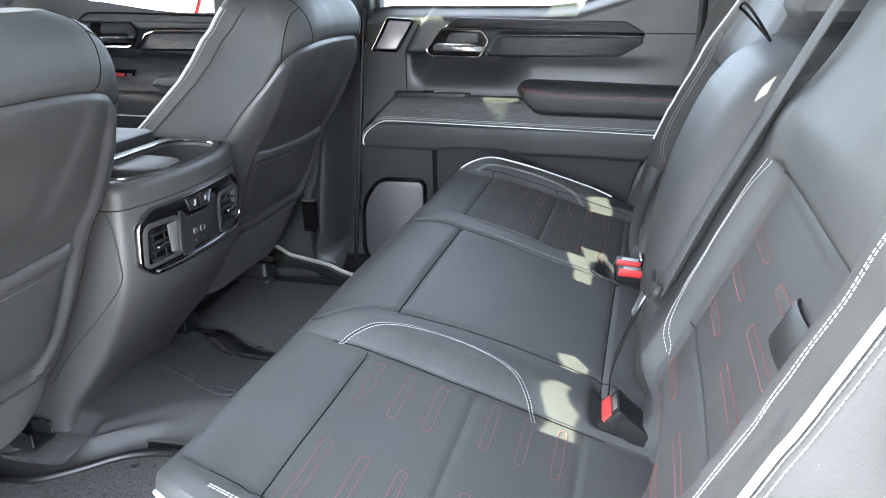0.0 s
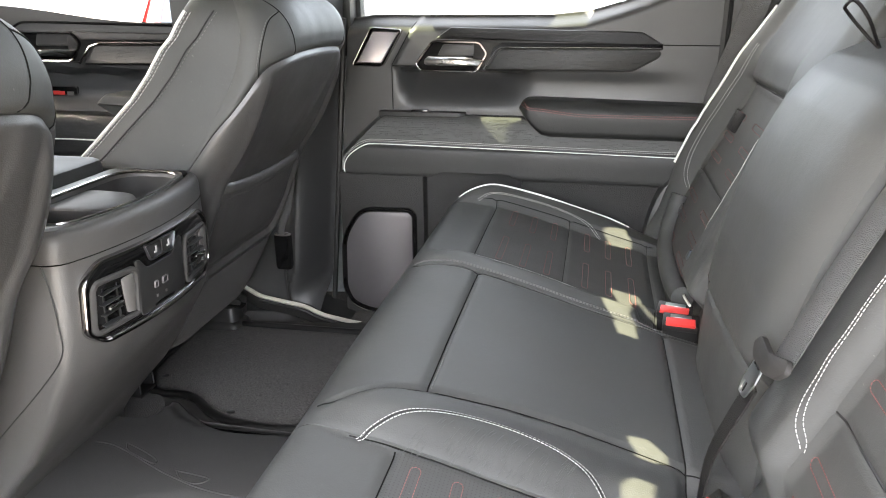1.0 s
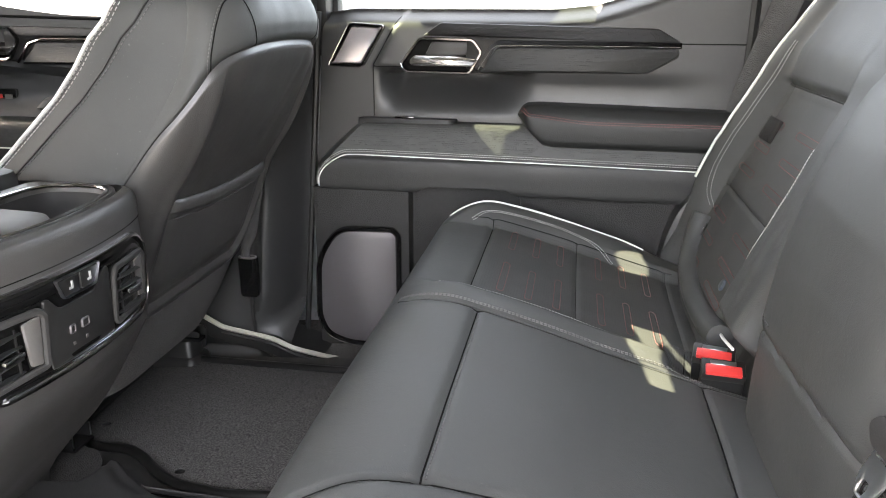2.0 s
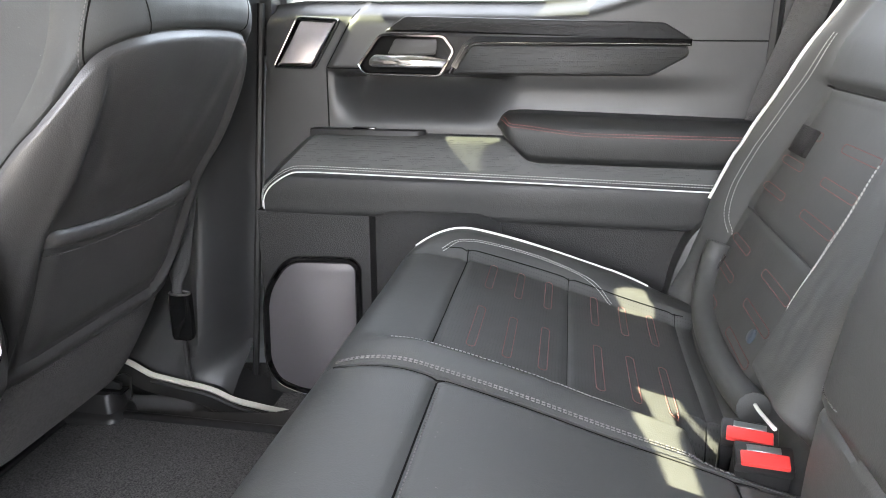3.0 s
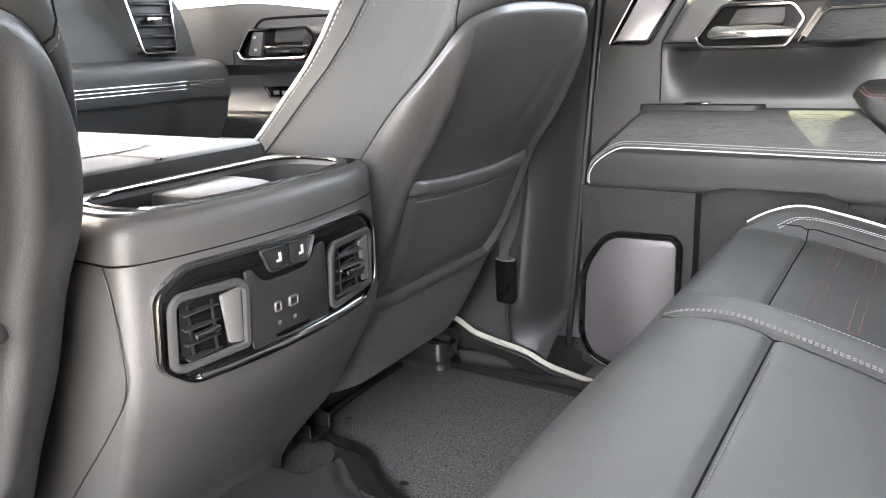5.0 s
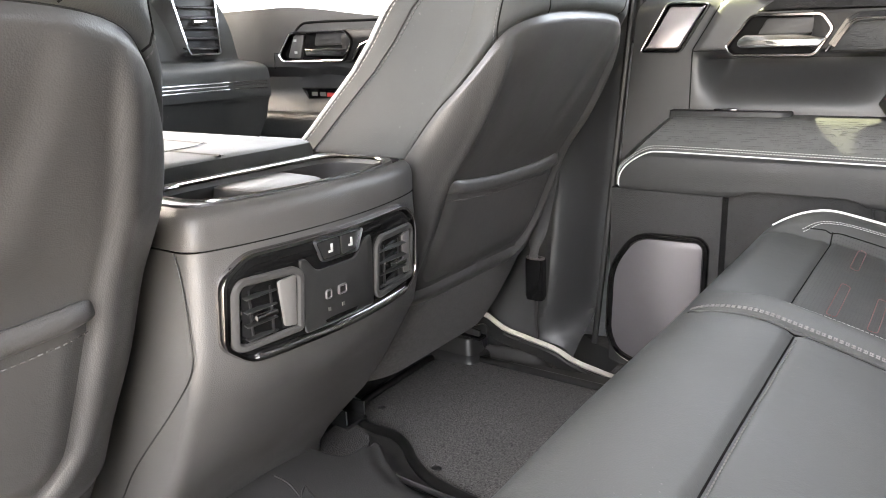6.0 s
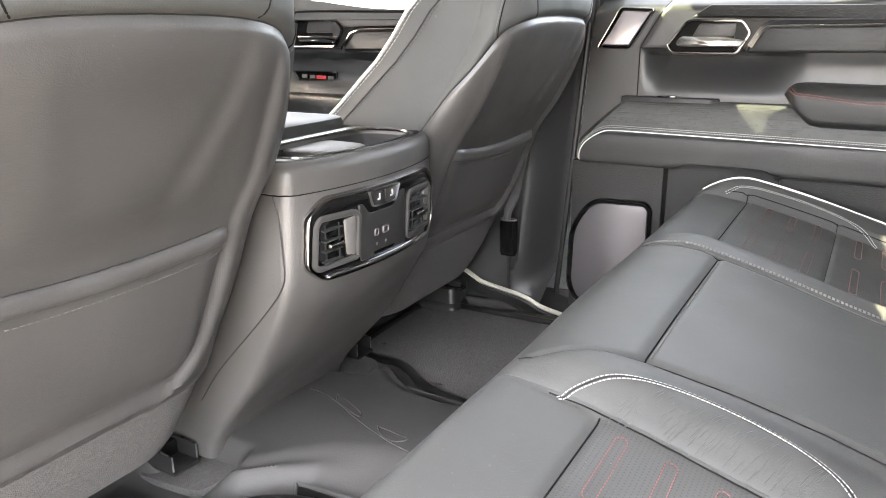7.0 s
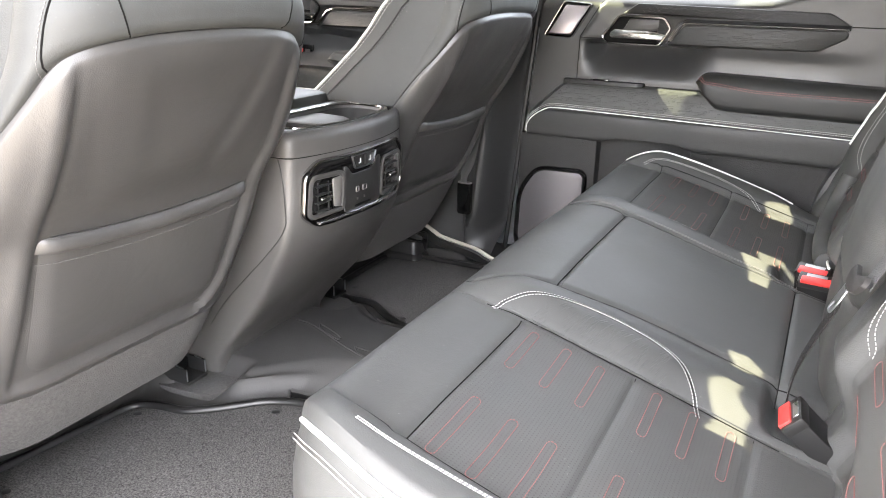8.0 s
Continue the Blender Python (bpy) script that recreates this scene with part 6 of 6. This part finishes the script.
fb2 = round_poly([(-0.895, 0.678), (-0.945, 0.620), (-0.93, 0.600), (-0.705, 0.600), (-0.675, 0.648), (-0.70, 0.676)], 0.012, 4)
fbz = part("handle_bezel", frame_ring(fb2, shrunk(fb2, 0.008), XZ, 0.856, 0.825), SMOKED, fd, "smoked chrome handle bezel")
part("bright_edge", tube([XZ(x, z, 0.824) for x, z in ((-0.938, 0.620), (-0.930, 0.608), (-0.918, 0.602), (-0.715, 0.602), (-0.703, 0.608))], 0.0030, 8), CHROME, fbz, "bright chrome lower edge")
part("recess", plate(shrunk(fb2, 0.005), XZ, 0.858, 0.842, 0.001), MATT_BLACK, fbz)
part("pad", plate(round_poly([(-0.81, 0.672), (-0.712, 0.672), (-0.722, 0.640), (-0.82, 0.640)], 0.006, 3), XZ, 0.845, 0.838, 0.002), PAD, fbz)
part("door_handle", plate(round_poly([(-0.835, 0.634), (-0.69, 0.631), (-0.705, 0.612), (-0.83, 0.614)], 0.003, 2), XZ, 0.842, 0.815, 0.005), CHROME, fbz, "chrome pull handle")
lk = part("lock_switch", plate(round_poly([(-0.888, 0.668), (-0.850, 0.668), (-0.868, 0.608), (-0.915, 0.612)], 0.006, 3), XZ, 0.845, 0.833, 0.003), PLASTIC, fbz, "grey lock switch")
for z in (0.622, 0.652):
    part("mark", box(-0.888, -0.878, 0.8322, 0.8332, z, z + 0.006, 0), THREAD, lk)
FS = spline([(0.87, 0, 0.470), (0.815, 0, 0.468), (0.798, 0, 0.455), (0.792, 0, 0.43), (0.787, 0, 0.405), (0.785, 0, 0.36), (0.83, 0, 0.352)], 5)
part("armrest_shelf", sheet(lambda x, k: Vector((max(x, -1.10 + 0.9 * (0.47 - FS[k].z) * -0.5), FS[k].x + 0.06 * smooth(-1.02, -1.10, x), FS[k].z)), span(-1.10, -0.11, 0.03), range(len(FS))), EMBOSS_DARK, fd, "black leather shelf with white accent line")
part("accent_line", tube([XZ(x, 0.405, 0.7862) for x in span(-1.05, -0.12, 0.05)], 0.0019, 8), WHITE, fd)
part("armrest", plate(round_poly([(-0.63, 0.50), (-0.60, 0.525), (-0.12, 0.52), (-0.12, 0.45), (-0.55, 0.45)], 0.01, 4), XZ, 0.86, 0.775, 0.016), LEATHER, fd, "padded black leather armrest")
bd = part("badge", plate(round_poly([(-0.905, 0.531), (-0.74, 0.531), (-0.742, 0.511), (-0.885, 0.504)], 0.005, 3), XZ, 0.88, 0.868, 0.002), GLOSS, fd, "black badge plate with red and grey bars in a bright outline")
part("outline", tube([XZ(x, z, 0.8675) for x, z in ((-0.905, 0.531), (-0.74, 0.531), (-0.742, 0.511), (-0.885, 0.504), (-0.905, 0.531))], 0.0016, 6), CHROME_SOFT, bd)
for k, (xa, mt) in enumerate(((-0.87, SCREEN), (-0.84, SCREEN), (-0.815, RED), (-0.80, RED), (-0.772, SCREEN))):
    part("bar", turned(box(0, 0.02, 0.866, 0.869, 0.511, 0.521, 0), Matrix.Translation((xa, 0, -0.0008 * k))), mt, bd)
part("door_pocket", box(-1.08, -0.15, 0.80, 0.86, 0.05, 0.30, 0.01), PLASTIC, fd)
part("window_pane", sheet(lambda x, z: Vector((x, 0.892, z)), span(-1.3, -0.10, 0.3), span(0.68, 1.14, 0.23)), FRONT_GLASS, fd, "door glass darkened to cut the light coming in")

# ---------------------------------------------------------------- dashboard
dash = thing("dashboard", (-1.2, 0.2, 0.3), "dark dashboard with padded shelf, chrome lines and air vent", "dashboard")
DP = [(-1.55, 0.80), (-1.28, 0.80), (-1.20, 0.775), (-1.15, 0.70), (-1.13, 0.63), (-1.12, 0.612), (-1.06, 0.606), (-1.02, 0.595), (-1.008, 0.575), (-1.008, 0.52), (-1.02, 0.50), (-1.05, 0.40), (-1.10, 0.25), (-1.2, 0.12)]
DPS = [(p.x, p.z) for p in spline([(a, 0, b) for a, b in DP], 4)]
part("pad", sheet(lambda y, k: Vector((DPS[k][0] + 0.05 * smooth(0.70, 0.80, y), y, DPS[k][1])), span(-0.80, 0.80, 0.04), range(len(DPS))), LEATHER, dash, "black leather dash pad")
for z, r in ((0.557, 0.0013), (0.548, 0.0009), (0.539, 0.0009)):
    part("chrome_line", tube([Vector((-1.0060 + 0.05 * smooth(0.70, 0.80, y), y, z)) for y in span(-0.15, 0.79, 0.04)], r, 6), CHROME_SOFT, dash, "thin bright line")
vo = round_poly([(0.62, 0.80), (0.77, 0.80), (0.755, 0.625), (0.65, 0.625)], 0.015, 4)
def VF(y, z, d):
    return Vector((-1.135 - 0.12 * (z - 0.63) + d + 0.04, y, z))
vf = part("vent_frame", frame_ring(vo, shrunk(vo, 0.009), VF, -0.08, 0.012), CHROME, dash, "chrome framed vent")
part("duct", plate(shrunk(vo, 0.007), VF, -0.09, -0.004, 0.001), PLASTIC_BLACK, vf)
for k in range(6):
    z = 0.645 + 0.026 * k
    part("slat", turned(box(-0.008, 0.008, -0.055, 0.055, -0.002, 0.002, 0.001, 1), Matrix.Translation(VF(0.70, z, 0.002)) @ pose(0, 0, 0, 0, 15, 0)), PLASTIC_SOFT, vf)
part("tab", turned(box(-0.006, 0.01, -0.02, 0.02, -0.006, 0.006, 0.003), Matrix.Translation(VF(0.70, 0.71, 0.008))), CHROME, vf)

# ---------------------------------------------------------------- the lot outside
ASPHALT = material("grey_asphalt", (0.115, 0.108, 0.098), 0.9, grain=0.6, grain_scale=60, vary=0.25, vary_scale=0.7)
gm = bmesh.new()
bmesh.ops.create_grid(gm, x_segments=4, y_segments=4, size=300)
structure("ground", turned(gm, Matrix.Translation((0, 0, -0.74))), ASPHALT, "grey asphalt of the parking lot")
TYRE = material("tyre_rubber", (0.02, 0.02, 0.02), 0.8)
WINDOW_DARK = material("tinted_car_glass", (0.02, 0.025, 0.03), 0.05, coat=1.0, vary=0.02)
LAMP_RED = material("tail_lamp_red", (0.5, 0.02, 0.015), 0.2, coat=1.0)
LAMP_CLEAR = material("headlamp_clear", (0.7, 0.7, 0.72), 0.15, coat=1.0)
CAR_COLOURS = {"white": material("white_car_paint", (0.75, 0.75, 0.74), 0.25, coat=1.0, vary=0.03), "silver": material("silver_car_paint", (0.45, 0.46, 0.47), 0.25, metal=0.6, coat=1.0, vary=0.03),
               "red": material("red_car_paint", (0.42, 0.03, 0.025), 0.25, coat=1.0, vary=0.03), "blue": material("blue_car_paint", (0.06, 0.12, 0.26), 0.25, coat=1.0, vary=0.03)}


def parked_car(x, y, turn, colour, tall, what):
    car = thing("parked_car", (x, y, -0.74), f"{colour} parked {what} on the lot outside", "car", "parked cars")
    m = Matrix.Translation((x, y, -0.74)) @ pose(0, 0, 0, 0, 0, turn)
    paint = CAR_COLOURS[colour]
    h, roof = (1.02, 1.78) if tall else (0.86, 1.42)
    side = [(-2.3, 0.45), (-2.32, 0.72), (-2.15, h - 0.08), (-1.15, h), (1.9 if tall else 1.5, h + 0.02), (2.2, h - 0.02), (2.3, 0.7), (2.28, 0.42), (1.8, 0.3), (-1.8, 0.3)]
    side = round_poly(side, 0.12, 4)
    rings = [[m @ Vector((a * k2, w, 0.3 + (b - 0.3) * k2 ** 0.5)) for a, b in side] for w, k2 in ((-0.92, 0.96), (-0.94, 0.985), (-0.86, 1.0), (0.86, 1.0), (0.94, 0.985), (0.92, 0.96))]
    part("body", loft(rings), paint, car)
    cab = [(-1.05, h - 0.03), (-0.35, roof - 0.04), (0.1, roof), (1.2, roof - 0.02), (2.05 if tall else 1.75, h)]
    cab += [(2.0 if tall else 1.7, h - 0.05), (-1.0, h - 0.06)]
    cab = round_poly(cab, 0.08, 3)
    part("cabin", loft([[m @ Vector((a, w * (1 - 0.14 * (b - h) / (roof - h)), b)) for a, b in cab] for w in (-0.86, 0.86)]), paint, car)
    for s in (-1, 1):
        for x0, x1 in ((-0.72, 0.12), (0.2, 0.98), (1.05, 1.55)):
            q = [(x0 + (0.38 if x0 < -0.5 else 0.02), roof - 0.09), (x1, roof - 0.09), (x1 + (0.2 if x1 > 1.3 else 0.02), h + 0.05), (x0 - (0.1 if x0 < -0.5 else 0), h + 0.05)]
            part("side_window", plate(round_poly(q, 0.05, 3), lambda a, b, d: m @ Vector((a, s * (0.86 * (1 - 0.14 * (b - h) / (roof - h)) + d), b)), -0.02, 0.006, 0.003), WINDOW_DARK, car)
        for xw in (-1.42, 1.40):
            wh = part("wheel", loft([[m @ Vector((xw + r * math.cos(a), s * w, 0.34 + r * math.sin(a))) for a in (2 * math.pi * k / 24 for k in range(24))] for w, r in ((0.70, 0.30), (0.72, 0.34), (0.90, 0.34), (0.945, 0.30), (0.948, 0.22))]), TYRE, car)
            part("rim", loft([[m @ Vector((xw + r * math.cos(a), s * w, 0.34 + r * math.sin(a))) for a in (2 * math.pi * k / 24 for k in range(24))] for w, r in ((0.93, 0.225), (0.955, 0.215), (0.945, 0.06))]), STEEL, wh)
        part("headlamp", turned(box(-2.33, -2.12, s * 0.72 - 0.16, s * 0.72 + 0.16, h - 0.30, h - 0.16, 0.03), m), LAMP_CLEAR, car)
        part("tail_lamp", turned(box(2.2, 2.31, s * 0.76 - 0.12, s * 0.76 + 0.12, h - 0.32, h - 0.10, 0.02), m), LAMP_RED, car)
    part("windscreen", sheet(lambda u, v: m @ Vector((lerp(-1.07, -0.40, v), lerp(-0.74 + 0.09 * v, 0.74 - 0.09 * v, u), lerp(h, roof - 0.09, v) + 0.012)), span(0, 1, 0.25), span(0, 1, 0.25)), WINDOW_DARK, car)
    return car


parked_car(-4.9, 7.2, 90, "red", True, "pickup")
parked_car(-1.9, 6.6, 95, "white", True, "van")
parked_car(1.3, 6.9, 88, "silver", False, "sedan")
parked_car(-8.2, 7.4, 92, "white", False, "sedan")
parked_car(-11.6, 7.6, 90, "blue", True, "wagon")
